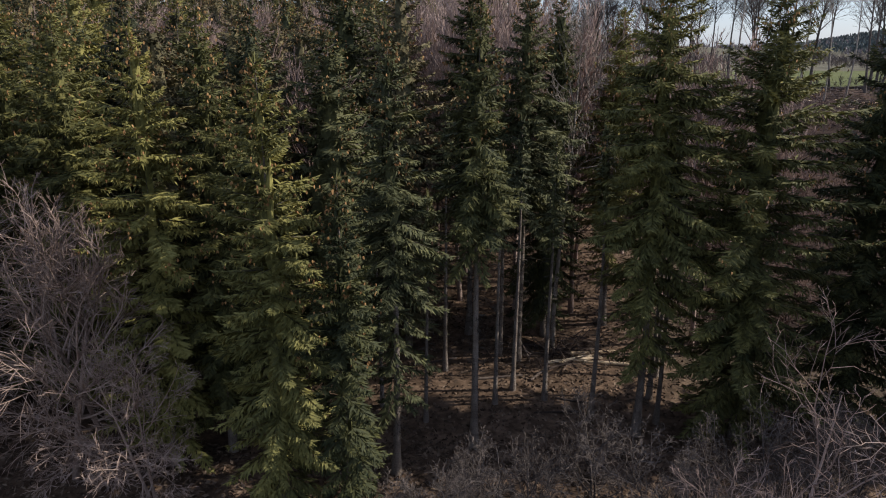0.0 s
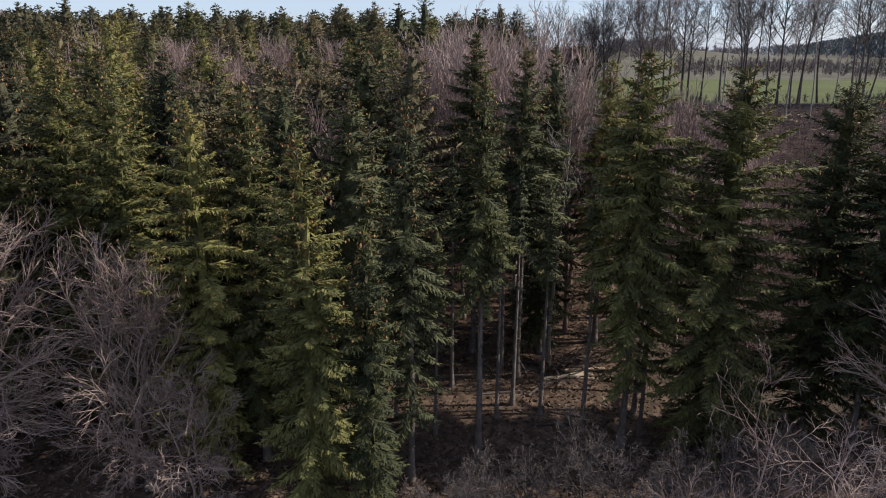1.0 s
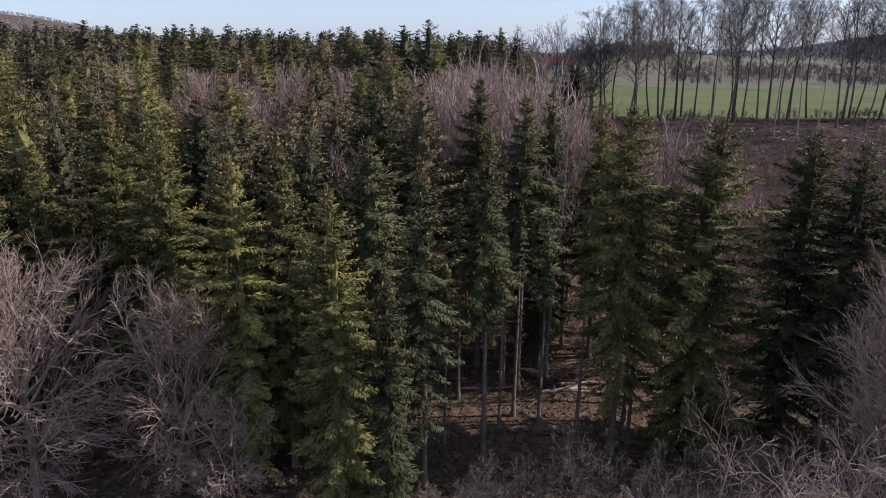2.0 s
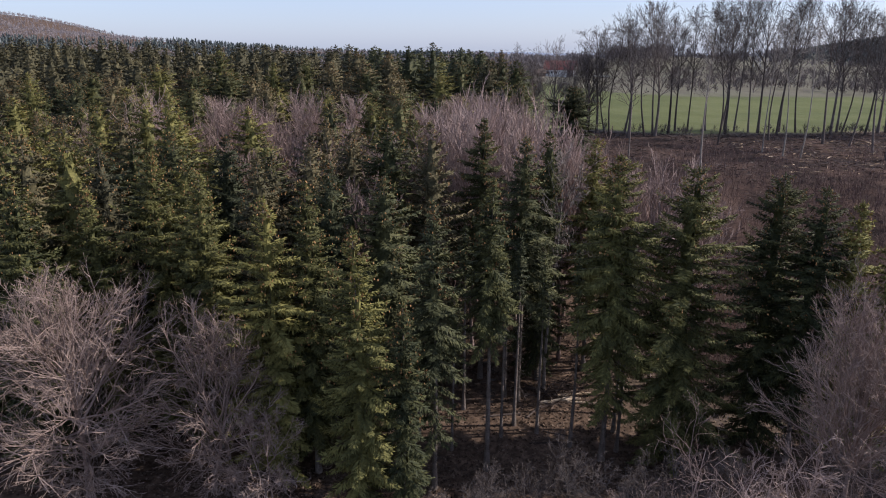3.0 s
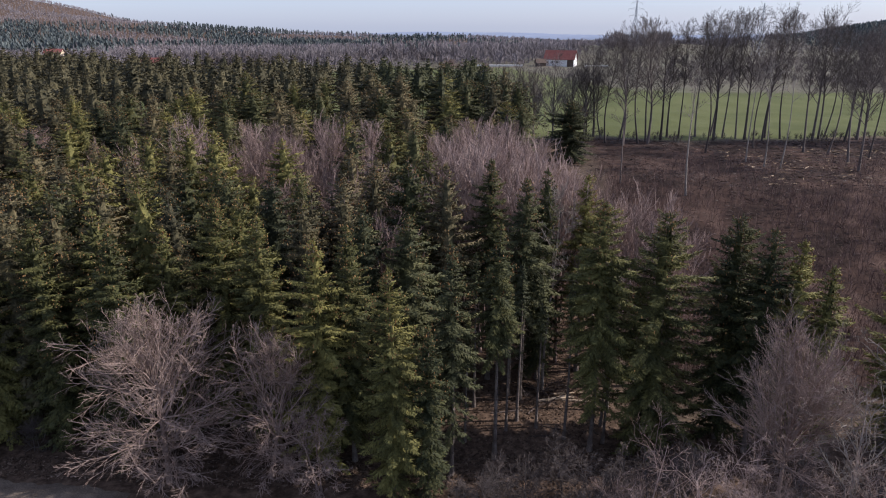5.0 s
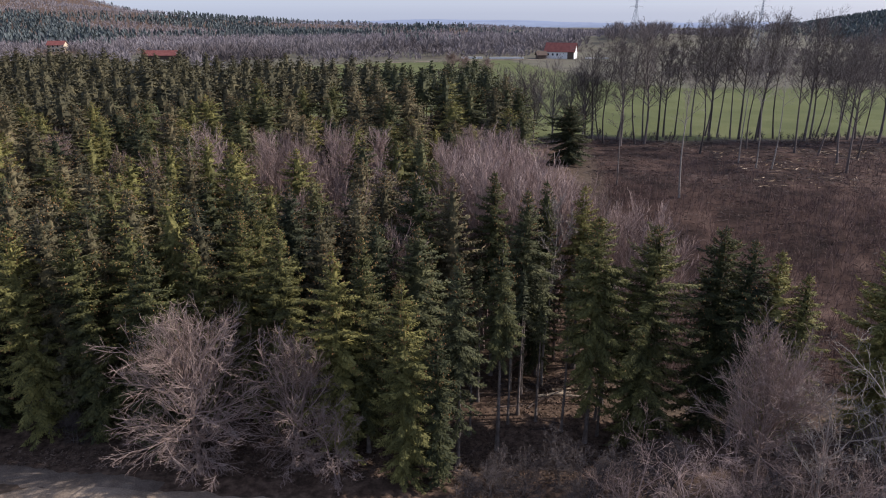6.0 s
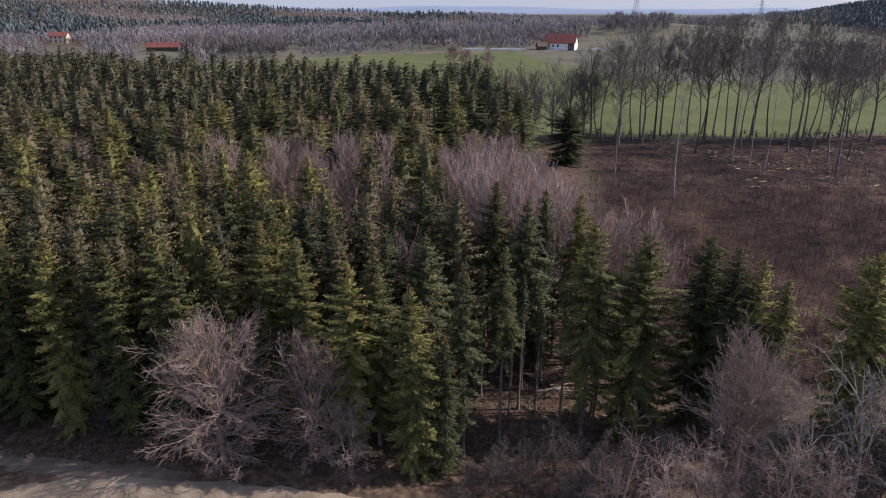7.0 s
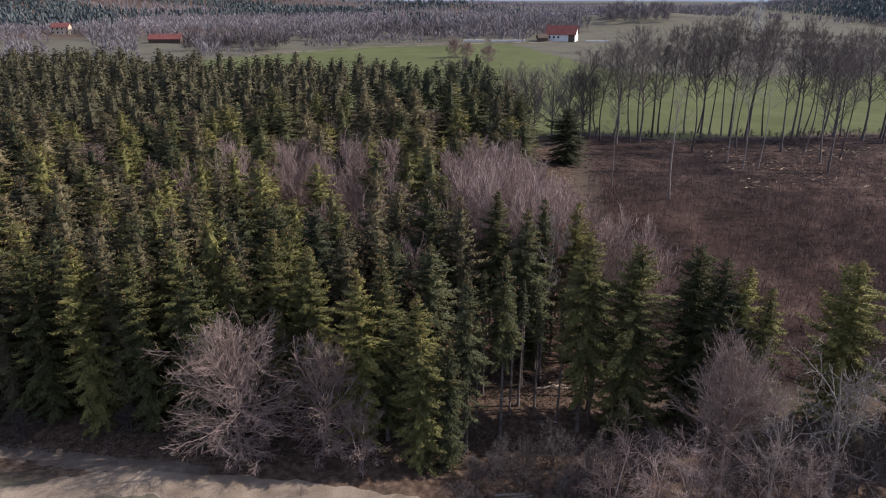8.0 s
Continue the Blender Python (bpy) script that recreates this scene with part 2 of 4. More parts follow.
def build_ground():
    xs = np.concatenate([-np.geomspace(4600, 175, 46), np.arange(-170, 152, 2.2), np.geomspace(156, 4600, 46)])
    ys = np.concatenate([-np.geomspace(3000, 64, 20), np.arange(-60, 226, 2.2), np.geomspace(230, 4800, 70)])
    X, Y = np.meshgrid(xs, ys)
    Z = height(X, Y)
    nx, ny = len(xs), len(ys)
    i, j = np.meshgrid(np.arange(ny - 1), np.arange(nx - 1), indexing="ij")
    a = i * nx + j
    f = np.stack([a, a + 1, a + nx + 1, a + nx], axis=-1).reshape(-1, 4)
    m = bpy.data.materials.new("ground_cover")
    m.use_nodes = True
    n, l = m.node_tree.nodes, m.node_tree.links
    bsdf = n["Principled BSDF"]
    bsdf.inputs["Roughness"].default_value = 0.95
    bsdf.inputs["Specular IOR Level"].default_value = 0.1
    geo = n.new("ShaderNodeNewGeometry")

    def noise_ramp(scale, colours, detail=6):
        t, r = n.new("ShaderNodeTexNoise"), n.new("ShaderNodeValToRGB")
        t.inputs["Scale"].default_value, t.inputs["Detail"].default_value, t.inputs["Roughness"].default_value = scale, detail, 0.65
        l.new(geo.outputs["Position"], t.inputs["Vector"])
        while len(r.color_ramp.elements) < len(colours):
            r.color_ramp.elements.new(0.5)
        for k, c in enumerate(colours):
            r.color_ramp.elements[k].position = 0.32 + 0.36 * k / (len(colours) - 1)
            r.color_ramp.elements[k].color = (*c, 1)
        l.new(t.outputs["Fac"], r.inputs[0])
        return r.outputs[0], t.outputs["Fac"]

    meadow, _ = noise_ramp(0.05, [(0.085, 0.073, 0.055), (0.125, 0.112, 0.08), (0.128, 0.122, 0.078)])
    field, _ = noise_ramp(0.03, [(0.078, 0.088, 0.032), (0.10, 0.109, 0.040), (0.122, 0.128, 0.052)])
    cut, _ = noise_ramp(0.10, [(0.016, 0.010, 0.008), (0.032, 0.020, 0.016), (0.058, 0.035, 0.027), (0.112, 0.072, 0.055)], 9)
    wood, bumps = noise_ramp(0.9, [(0.040, 0.027, 0.018), (0.094, 0.062, 0.043), (0.18, 0.122, 0.085)])
    layer = n.new("ShaderNodeAttribute")
    layer.attribute_name = "cover"
    split = n.new("ShaderNodeSeparateColor")
    l.new(layer.outputs["Color"], split.inputs[0])
    colour = meadow
    for k, top in enumerate((field, cut, wood)):
        mix = n.new("ShaderNodeMix")
        mix.data_type = "RGBA"
        l.new(split.outputs[k], mix.inputs["Factor"])
        l.new(colour, mix.inputs["A"])
        l.new(top, mix.inputs["B"])
        colour = mix.outputs["Result"]
    l.new(colour, bsdf.inputs["Base Color"])
    b = n.new("ShaderNodeBump")
    b.inputs["Strength"].default_value, b.inputs["Distance"].default_value = 0.7, 0.25
    l.new(bumps, b.inputs["Height"])
    l.new(b.outputs[0], bsdf.inputs["Normal"])
    me = mesh_of("ground", np.stack([X, Y, Z], axis=-1).reshape(-1, 3), f, m, True)
    att = me.attributes.new("cover", "FLOAT_COLOR", "POINT")
    masks = zone_masks(X, Y)
    data = np.stack([*masks, np.ones_like(X)], axis=-1).astype(np.float32)
    att.data.foreach_set("color", data.ravel())
    tagged(new("ground", me), "rolling ground of leaf litter, brown clear-cut and green fields", "ground", kind="structure")


build_ground()


def smooth_line(points, n):
    """A smooth line through a few points."""
    pts = np.asarray(points, dtype=float)
    pts = np.concatenate([[2 * pts[0] - pts[1]], pts, [2 * pts[-1] - pts[-2]]])
    out = []
    for k in range(1, len(pts) - 2):
        a, b, c, d = pts[k - 1:k + 3]
        for t in np.linspace(0, 1, n, endpoint=False):
            out.append(0.5 * (2 * b + (c - a) * t + (2 * a - 5 * b + 4 * c - d) * t ** 2 + (3 * b - a - 3 * c + d) * t ** 3))
    return np.array(out)


def build_road(points, half, lift, label, cover=GRAVEL):
    """A gravel track with two wheel ruts and ragged edges."""
    line = smooth_line(points, 14)
    d = np.gradient(line, axis=0)
    d /= np.linalg.norm(d, axis=1, keepdims=True)
    side = np.stack([-d[:, 1], d[:, 0]], axis=1)
    across = np.linspace(-half, half, 15)
    drop = lift - lift * 1.3 * (np.abs(across) / half) ** 4 - 0.05 * np.exp(-((np.abs(across) - 0.9) / 0.3) ** 2)
    s = np.arange(len(line)) * 0.9
    ragged = 1 + (0.10 * np.sin(s) + 0.07 * np.sin(s * 2.3 + 1))[:, None] * (np.abs(across) > half * 0.8)[None]
    P = line[:, None] + side[:, None] * (across[None] * ragged)[..., None]
    Z = height(P[..., 0], P[..., 1]) + drop[None]
    i, j = np.meshgrid(np.arange(len(line) - 1), np.arange(14), indexing="ij")
    a = i * 15 + j
    f = np.stack([a, a + 15, a + 16, a + 1], axis=-1).reshape(-1, 4)
    me = mesh_of("road", np.concatenate([P, Z[..., None]], axis=-1).reshape(-1, 3), f, cover, True)
    tagged(new("road", me), label, "road", kind="structure")


build_road([(-190, -30), (-130, -8), (-80, 17), (-57, 25.6), (-48, 28.1), (-38, 28.7), (-24.4, 27.2), (-11, 24.0), (0, 20.4), (14, 16.0), (40, 8), (80, -14)], 2.5, 0.10, "pale gravel forest track with worn wheel ruts")
build_road([(-34, 30.4), (-41, 31.4), (-47, 32.3), (-54, 33.7), (-62, 35.2), (-80, 37.6), (-120, 39.5), (-180, 39)], 1.6, 0.08, "narrow earth track that forks off along the wood", EARTH)


# ---- trees ----
def spruce_meshes(seed, h, bare, R, gap, arms, spacing, needles=None, cones=True, lean=0.0, wide=0.10, hang=0.6, taper=0.45, skirt=0.0, droop=1.0, level=2, ruffle=0.7, dense=0.12, arrays_only=False):
    """Meshes of one spruce: trunk, crown, cones, dead branches. bare: share of the height below the dense crown; skirt: share of the height
    where thin drooping boughs begin below it; wide: width of a needle spray; level: how finely the boughs branch."""
    rng = np.random.default_rng(seed)
    needles = needles or NEEDLES
    zs = np.linspace(-0.3, h * 0.99, 12)
    wob = np.stack([0.10 * np.sin(zs * 0.25 + seed) + lean * zs, 0.10 * np.cos(zs * 0.21 + seed * 2), zs], axis=1)
    radii = 0.0086 * h * (1 - zs / h) ** 1.05 + 0.015
    radii[0] *= 1.5
    tv, tf = tube(wob, radii, 9 if level else 4)
    # boughs, whorl by whorl: height, direction, reach
    lobes = 1 + 0.20 * np.sin(np.arange(24) / 24 * 2 * math.pi * rng.integers(2, 4) + rng.uniform(0, 6)) + rng.normal(0, 0.12, 24)
    Z, AZ, LEN = [], [], []
    z = (skirt if skirt else bare) * h
    while z < h * 0.992:
        f = max(0.0, (z - bare * h) / (h - bare * h))
        below = z < bare * h
        reach = R * (math.tanh((h - z) / (taper * h)) / math.tanh(1.0 / taper) * 0.97 + 0.03) * (0.62 if below else 0.72 + 0.28 * min(1, f * 6))
        count = max(3, int(round(arms * ((0.3 if below else 0.7) + 0.3 * (1 - f)))))
        turn = rng.uniform(0, 6.28)
        for k in range(count):
            az = (turn + k * 6.283 / count + rng.normal(0, 0.25)) % 6.2832
            Z.append(z + rng.normal(0, gap * 0.25))
            AZ.append(az)
            LEN.append(max(0.15, reach * lobes[int(az / 6.2832 * 24) % 24] * rng.uniform(0.65, 1.2) * (0.45 if rng.random() < 0.10 else 1.0)))
        z += gap * (1.15 if below else 1.0 - 0.45 * f) * rng.uniform(0.75, 1.25)
    Z, AZ, LEN = np.minimum(np.array(Z), h * 0.985), np.array(AZ), np.array(LEN)
    F = np.clip((Z - bare * h) / (h - bare * h), 0, 1)
    OUT = np.stack([np.cos(AZ), np.sin(AZ), np.zeros(len(AZ))], axis=1)
    SIDE = np.stack([-OUT[:, 1], OUT[:, 0], np.zeros(len(AZ))], axis=1)
    ROOT = np.stack([np.interp(Z, zs, wob[:, 0]), np.interp(Z, zs, wob[:, 1]), Z], axis=1)
    SLOPE = 0.62 * F ** 1.4 - 0.05 - 0.22 * (1 - F) * droop + rng.normal(0, 0.10, len(Z))
    SAG = (0.30 * (1 - F) + 0.06) * droop
    # nodes along every bough
    n = np.maximum(3, np.ceil(LEN / spacing).astype(int))
    arm = np.repeat(np.arange(len(Z)), n)
    first = np.repeat(np.cumsum(n) - n, n)
    s = 0.10 + 0.90 * (np.arange(len(arm)) - first + rng.uniform(0.1, 0.9, len(arm))) / n[arm]
    L, slope, sag, out, side = LEN[arm], SLOPE[arm], SAG[arm], OUT[arm], SIDE[arm]
    up = np.array([[0.0, 0.0, 1.0]])
    P = ROOT[arm] + out * (L * s)[:, None] + up * (L * (slope * s - sag * s ** 2 + 0.62 * sag * s ** 4))[:, None]
    T = out + up * (slope - 2 * sag * s + 2.48 * sag * s ** 3)[:, None]
    T /= np.linalg.norm(T, axis=1, keepdims=True)
    m = len(P)
    ln = np.clip((0.24 + 0.34 * L * (1 - s) ** 0.8 * np.minimum(1, 0.4 + 2 * s)) * rng.uniform(0.7, 1.3, m), 0.14, 0.95)
    green, dead = [], []

    def spray(p, d, length, width, flat=0.6):
        across = np.cross(d, up) * flat + up * rng.normal(0, 0.55, len(p))[:, None]
        green.append(kites(p, d, length, width, across))

    for sg in (-1, 1):
        d = T * 0.75 + side * sg * rng.uniform(0.45, 0.95, m)[:, None] + up * (rng.normal(-0.22, 0.22, m) * droop)[:, None]
        d /= np.linalg.norm(d, axis=1, keepdims=True)
        spray(P, d, ln, wide * (0.7 + 0.8 * ln))
        for t, part_len in ((0.3, 0.62), (0.62, 0.5))[:level]:
            for turn_to in (-1, 1):
                d2 = d * 0.8 + np.cross(up, d) * turn_to * rng.uniform(0.35, 0.8, m)[:, None] + up * rng.normal(-0.25, 0.25, m)[:, None]
                spray(P + d * (ln * t)[:, None], d2, ln * part_len, wide * (0.6 + 0.5 * ln))
    # tassels that hang below the bough
    pick = rng.random(m) < hang
    k = int(pick.sum())
    if k:
        down = T[pick] * 0.45 - up * rng.uniform(0.5, 1.1, k)[:, None] + side[pick] * rng.normal(0, 0.4, k)[:, None]
        green.append(kites(P[pick], down, np.minimum(0.75, ln[pick] * rng.uniform(0.6, 1.2, k)), wide * (0.7 + 0.6 * ln[pick]), side[pick] + out[pick] * rng.normal(0, 0.7, k)[:, None]))
    last = np.cumsum(n) - 1
    TIP = P[last]
    spray(TIP, T[last] + up * 0.15, 0.14 + 0.09 * LEN, np.full(len(TIP), wide * 0.9))
    dead.append(kites(ROOT, TIP - ROOT, LEN * 0.8, np.full(len(Z), 0.045), np.tile(up, (len(Z), 1))))
    top = np.tile([np.interp(h * 0.98, zs, wob[:, 0]), np.interp(h * 0.98, zs, wob[:, 1]), h * 0.975], (6, 1))
    green.append(kites(top, rng.normal(0, 0.22, (6, 3)) + up, np.full(6, 0.8), np.full(6, max(0.11, wide)), rng.normal(0, 1, (6, 3))))
    brown = []
    if cones:
        pick = np.flatnonzero((F > 0.45) & (rng.random(len(F)) < 0.55))
        q = np.repeat(TIP[pick], 4, axis=0) + rng.normal(0, 0.20, (4 * len(pick), 3)) - up * 0.05
        for _ in range(2):
            brown.append(kites(q, rng.normal(0, 0.25, q.shape) - up, np.full(len(q), 0.20), np.full(len(q), 0.10), rng.normal(0, 1, q.shape)))
    start = skirt if skirt else bare
    if start > 0.12:
        k = int(10 * start * h)
        zz, az = rng.uniform(0.08 * h, start * h, k), rng.uniform(0, 6.28, k)
        p = np.stack([np.interp(zz, zs, wob[:, 0]), np.interp(zz, zs, wob[:, 1]), zz], axis=1)
        d = np.stack([np.cos(az), np.sin(az), rng.uniform(-0.5, 0.1, k)], axis=1)
        reach = rng.uniform(0.3, 0.8, k) * R * 0.6 * (0.35 + 0.65 * zz / (start * h))
        dead.append(kites(p, d, reach, np.full(k, 0.04), rng.normal(0, 1, (k, 3))))
        for t in (0.35, 0.55, 0.75):
            dead.append(kites(p + d * (reach * t)[:, None], d + rng.normal(0, 0.6, (k, 3)) - up * 0.5, reach * 0.35, np.full(k, 0.035), rng.normal(0, 1, (k, 3))))
    g, d = np.concatenate(green), np.concatenate(dead)
    # the dense shaded inside of the crown, a rough cone
    rings = np.linspace(bare * h + 0.4, h * 0.93, 14 if level else 7)
    core = dense * R * np.tanh((h - rings) / (taper * h)) * np.minimum(1, 0.5 + 0.5 * (rings - bare * h) / (0.12 * h))
    mid = np.stack([np.interp(rings, zs, wob[:, 0]), np.interp(rings, zs, wob[:, 1]), rings], axis=1)
    cv, cf = tube(mid, core, 10 if level else 6)
    mids = np.repeat(mid, 10 if level else 6, axis=0)
    cv = mids + (cv - mids) * rng.uniform(0.55, 1.25, (len(cv), 1)) + rng.normal(0, 0.12, cv.shape)
    g = np.concatenate([g, cv[cf].reshape(-1, 3)])
    both, soft = leafy(np.concatenate([g, d]), wob, ruffle)
    if arrays_only:
        return {"trunk": (tv, tf, None), "crown": (both, quads(both), soft)}
    made = {"trunk": mesh_of("trunk", tv, tf, BARK_SPRUCE, True), "crown": mesh_of("crown", both, quads(both), needles, other=DEAD, split=len(g) // 4, normals=soft)}
    if brown:
        b = np.concatenate(brown)
        made["cone_growth"] = mesh_of("cone_growth", b, quads(b), CONES)
    return made


PART_LABELS = {"cone_growth": "orange-brown hanging cones near the top"}


def tree_from(name, meshes, label, category="tree", group=""):
    root = new(name)
    root.empty_display_size = 0.5
    for key, me in meshes.items():
        o = part(key, me, None, root, PART_LABELS.get(key, ""))
        if key == "cone_growth":
            tagged(o, kind="stuff")
    return tagged(root, label, category, group)


def stand(x, y, scale=(1, 1, 1), turn=0.0, sink=0.0, lean=(0, 0)):
    return pose(x, y, float(height(x, y)) - sink, lean[0], lean[1], turn) @ Matrix.Diagonal((*scale, 1))


def tubes(lines, r0, r1, sides):
    """Many tapered tubes at once: lines is count x points x 3."""
    c, n, _ = lines.shape
    d = np.gradient(lines, axis=1)
    d /= np.maximum(1e-6, np.linalg.norm(d, axis=2, keepdims=True))
    ref = np.where(np.abs(d[..., 2:3]) > 0.9, np.array([1.0, 0, 0]), np.array([0, 0, 1.0]))
    a = np.cross(d, ref)
    a /= np.maximum(1e-6, np.linalg.norm(a, axis=2, keepdims=True))
    b = np.cross(d, a)
    ang = np.arange(sides) * 2 * math.pi / sides
    t = np.linspace(0, 1, n)
    r = (r0[:, None] * (1 - t) + r1[:, None] * t)[..., None, None]
    v = lines[:, :, None] + r * (a[:, :, None] * np.cos(ang)[:, None] + b[:, :, None] * np.sin(ang)[:, None])
    w, i, j = np.meshgrid(np.arange(c), np.arange(n - 1), np.arange(sides), indexing="ij")
    j2, at = (j + 1) % sides, w * n * sides
    f = np.stack([at + i * sides + j, at + i * sides + j2, at + (i + 1) * sides + j2, at + (i + 1) * sides + j], axis=-1)
    return v.reshape(-1, 3), f.reshape(-1, 4)


def grow(rng, p, d, length, n, wild, up):
    """Crooked lines from p along d; up bends them to the light, wild shakes them."""
    d = d / np.maximum(1e-6, np.linalg.norm(d, axis=1, keepdims=True))
    lines = [p]
    for _ in range(n - 1):
        d = d + rng.normal(0, wild, d.shape) + np.array([0, 0, up / (n - 1)])
        d = d / np.linalg.norm(d, axis=1, keepdims=True)
        lines.append(lines[-1] + d * (length / (n - 1))[:, None])
    return np.stack(lines, axis=1)


def shoots(rng, lines, length, count, t0, t1, angle, ratio, up):
    """Starts, ways and lengths of side shoots, count on every line, longest low down; also each one's parent and place on it."""
    c, n, _ = lines.shape
    who = np.repeat(np.arange(c), count)
    t = t0 + (t1 - t0) * (np.tile(np.arange(count), c) + rng.random(c * count)) / count
    k = np.minimum(n - 2, (t * (n - 1)).astype(int))
    u = (t * (n - 1) - k)[:, None]
    a, b = lines[who, k], lines[who, k + 1]
    d = b - a
    d /= np.maximum(1e-6, np.linalg.norm(d, axis=1, keepdims=True))
    away = np.cross(d, rng.normal(0, 1, d.shape))
    away /= np.maximum(1e-6, np.linalg.norm(away, axis=1, keepdims=True))
    ang = np.radians(rng.normal(angle, 11, len(who)))[:, None]
    way = d * np.cos(ang) + away * np.sin(ang) + np.array([0, 0, up])
    return a + (b - a) * u, way, length[who] * ratio * (1.08 - 0.62 * t) * rng.uniform(0.65, 1.3, len(who)), who, t


def bare_meshes(seed, h, fork, spread, counts, bark, r0=None, up=0.5, lean=(0.0, 0.0), stems=1, twig=0.03, wild=0.13, angle=42, thick=1.0, shape="dome", low=-10, stem_bark=None):
    """Meshes of one leafless broadleaf tree: trunk and branching crown. fork: share of the height where limbs start; counts: limbs, boughs,
    branchlets, twigs on each. shape dome: limbs spring low and fan out to a round outline; shape tall: limbs rise along a long stem."""
    rng = np.random.default_rng(seed)
    r0 = r0 or 0.011 * h
    trunk, crown = Pile(), Pile()
    P, D, LEN, RAD = [], [], [], []
    for stem in range(stems):
        off = np.array([rng.normal(0, 0.35), rng.normal(0, 0.35), 0]) if stems > 1 else np.zeros(3)
        tilt = np.array([lean[0], lean[1]]) + (rng.normal(0, 0.16, 2) if stems > 1 else 0)
        hh = h * (rng.uniform(0.75, 1.0) if stem else 1.0)
        zs = np.linspace(0, hh * (0.80 if shape == "dome" else 0.93), 9)
        bend = rng.normal(0, 0.02 * hh, 2)
        line = np.stack([tilt[0] * zs + bend[0] * np.sin(zs / hh * 5), tilt[1] * zs + bend[1] * np.sin(zs / hh * 4 + 1), zs], axis=1) + off
        line[0, 2] = -0.3
        rr = (r0 / stems ** 0.5) * (1 - zs / zs[-1]) ** 0.9 + 0.012 * thick
        rr[0] *= 1.3
        trunk.add(*tube(line, rr, 8))
        n1 = max(3, counts[0] // stems)
        for a in range(n1):
            g = (a + rng.random()) / n1
            az = a * 2.4 + rng.normal(0, 0.35) + seed
            if shape == "dome":
                z = hh * (fork + (0.62 - fork) * g ** 1.2)
                el = math.radians(low + rng.uniform(-12, 16) + (82 - low) * g)
                d0 = np.array([math.cos(az) * math.cos(el), math.sin(az) * math.cos(el), math.sin(el)])
                q = np.array([0, 0, z - 0.50 * hh]) / (spread, spread, 0.50 * hh)
                e = d0 / (spread, spread, 0.50 * hh)
                qe, ee, qq = float(q @ e), float(e @ e), float(q @ q)
                L = max(0.12 * hh, 0.92 * (-qe + math.sqrt(max(0.0, qe * qe - ee * (qq - 1)))) / ee) * rng.uniform(0.72, 1.06)
            else:
                z = hh * (fork + (0.90 - fork) * g)
                el = math.radians(rng.uniform(34, 56) + 26 * g)
                d0 = np.array([math.cos(az) * math.cos(el), math.sin(az) * math.cos(el), math.sin(el)])
                L = min(spread * (0.75 + 0.45 * math.sin(math.pi * (0.15 + 0.7 * g))) * rng.uniform(0.7, 1.2), max(1.2, (hh - z) / max(0.3, math.sin(el)) * 1.05))
            P.append([np.interp(z, zs, line[:, k]) for k in range(3)])
            D.append(d0)
            LEN.append(L)
            RAD.append(min(float(np.interp(z, zs, rr)) * 0.7, 0.022 + 0.0105 * L))
    P, D, LEN, RAD = (np.array(q, dtype=float) for q in (P, D, LEN, RAD))
    line1 = grow(rng, P, D, LEN * 1.06, 7, wild, up * 0.5)
    crown.add(*tubes(line1, RAD, np.full(len(P), 0.010 * thick), 5))
    p, d, ln, who, t = shoots(rng, line1, LEN, counts[1], 0.16, 0.97, angle, 0.60, up * 0.2)
    line2 = grow(rng, p, d, ln, 5, wild * 1.3, up * 0.5)
    rad2 = np.maximum(0.012 * thick, RAD[who] * (1 - 0.75 * t) * 0.6)
    crown.add(*tubes(line2, rad2, np.full(len(p), 0.008 * thick), 4))
    p, d, ln, who, t = shoots(rng, line2, ln, counts[2], 0.14, 0.98, angle, 0.62, up * 0.2)
    ln = np.clip(ln, 0.3, 2.4)
    line3 = grow(rng, p, d, ln, 3, wild * 1.5, up * 0.4)
    crown.add(*tubes(line3, np.full(len(p), 0.010 * thick), np.full(len(p), 0.005 * thick), 3))
    p, d, ln, who, t = shoots(rng, line3, ln, counts[3], 0.15, 0.98, angle * 0.9, 0.66, up * 0.2)
    v = kites(p, d, np.clip(ln, 0.18, 1.1), np.full(len(p), twig), rng.normal(0, 1, p.shape))
    crown.add(v, quads(v))
    return {"trunk": trunk.mesh("trunk", stem_bark or bark, True), "crown": crown.mesh("crown", bark)}


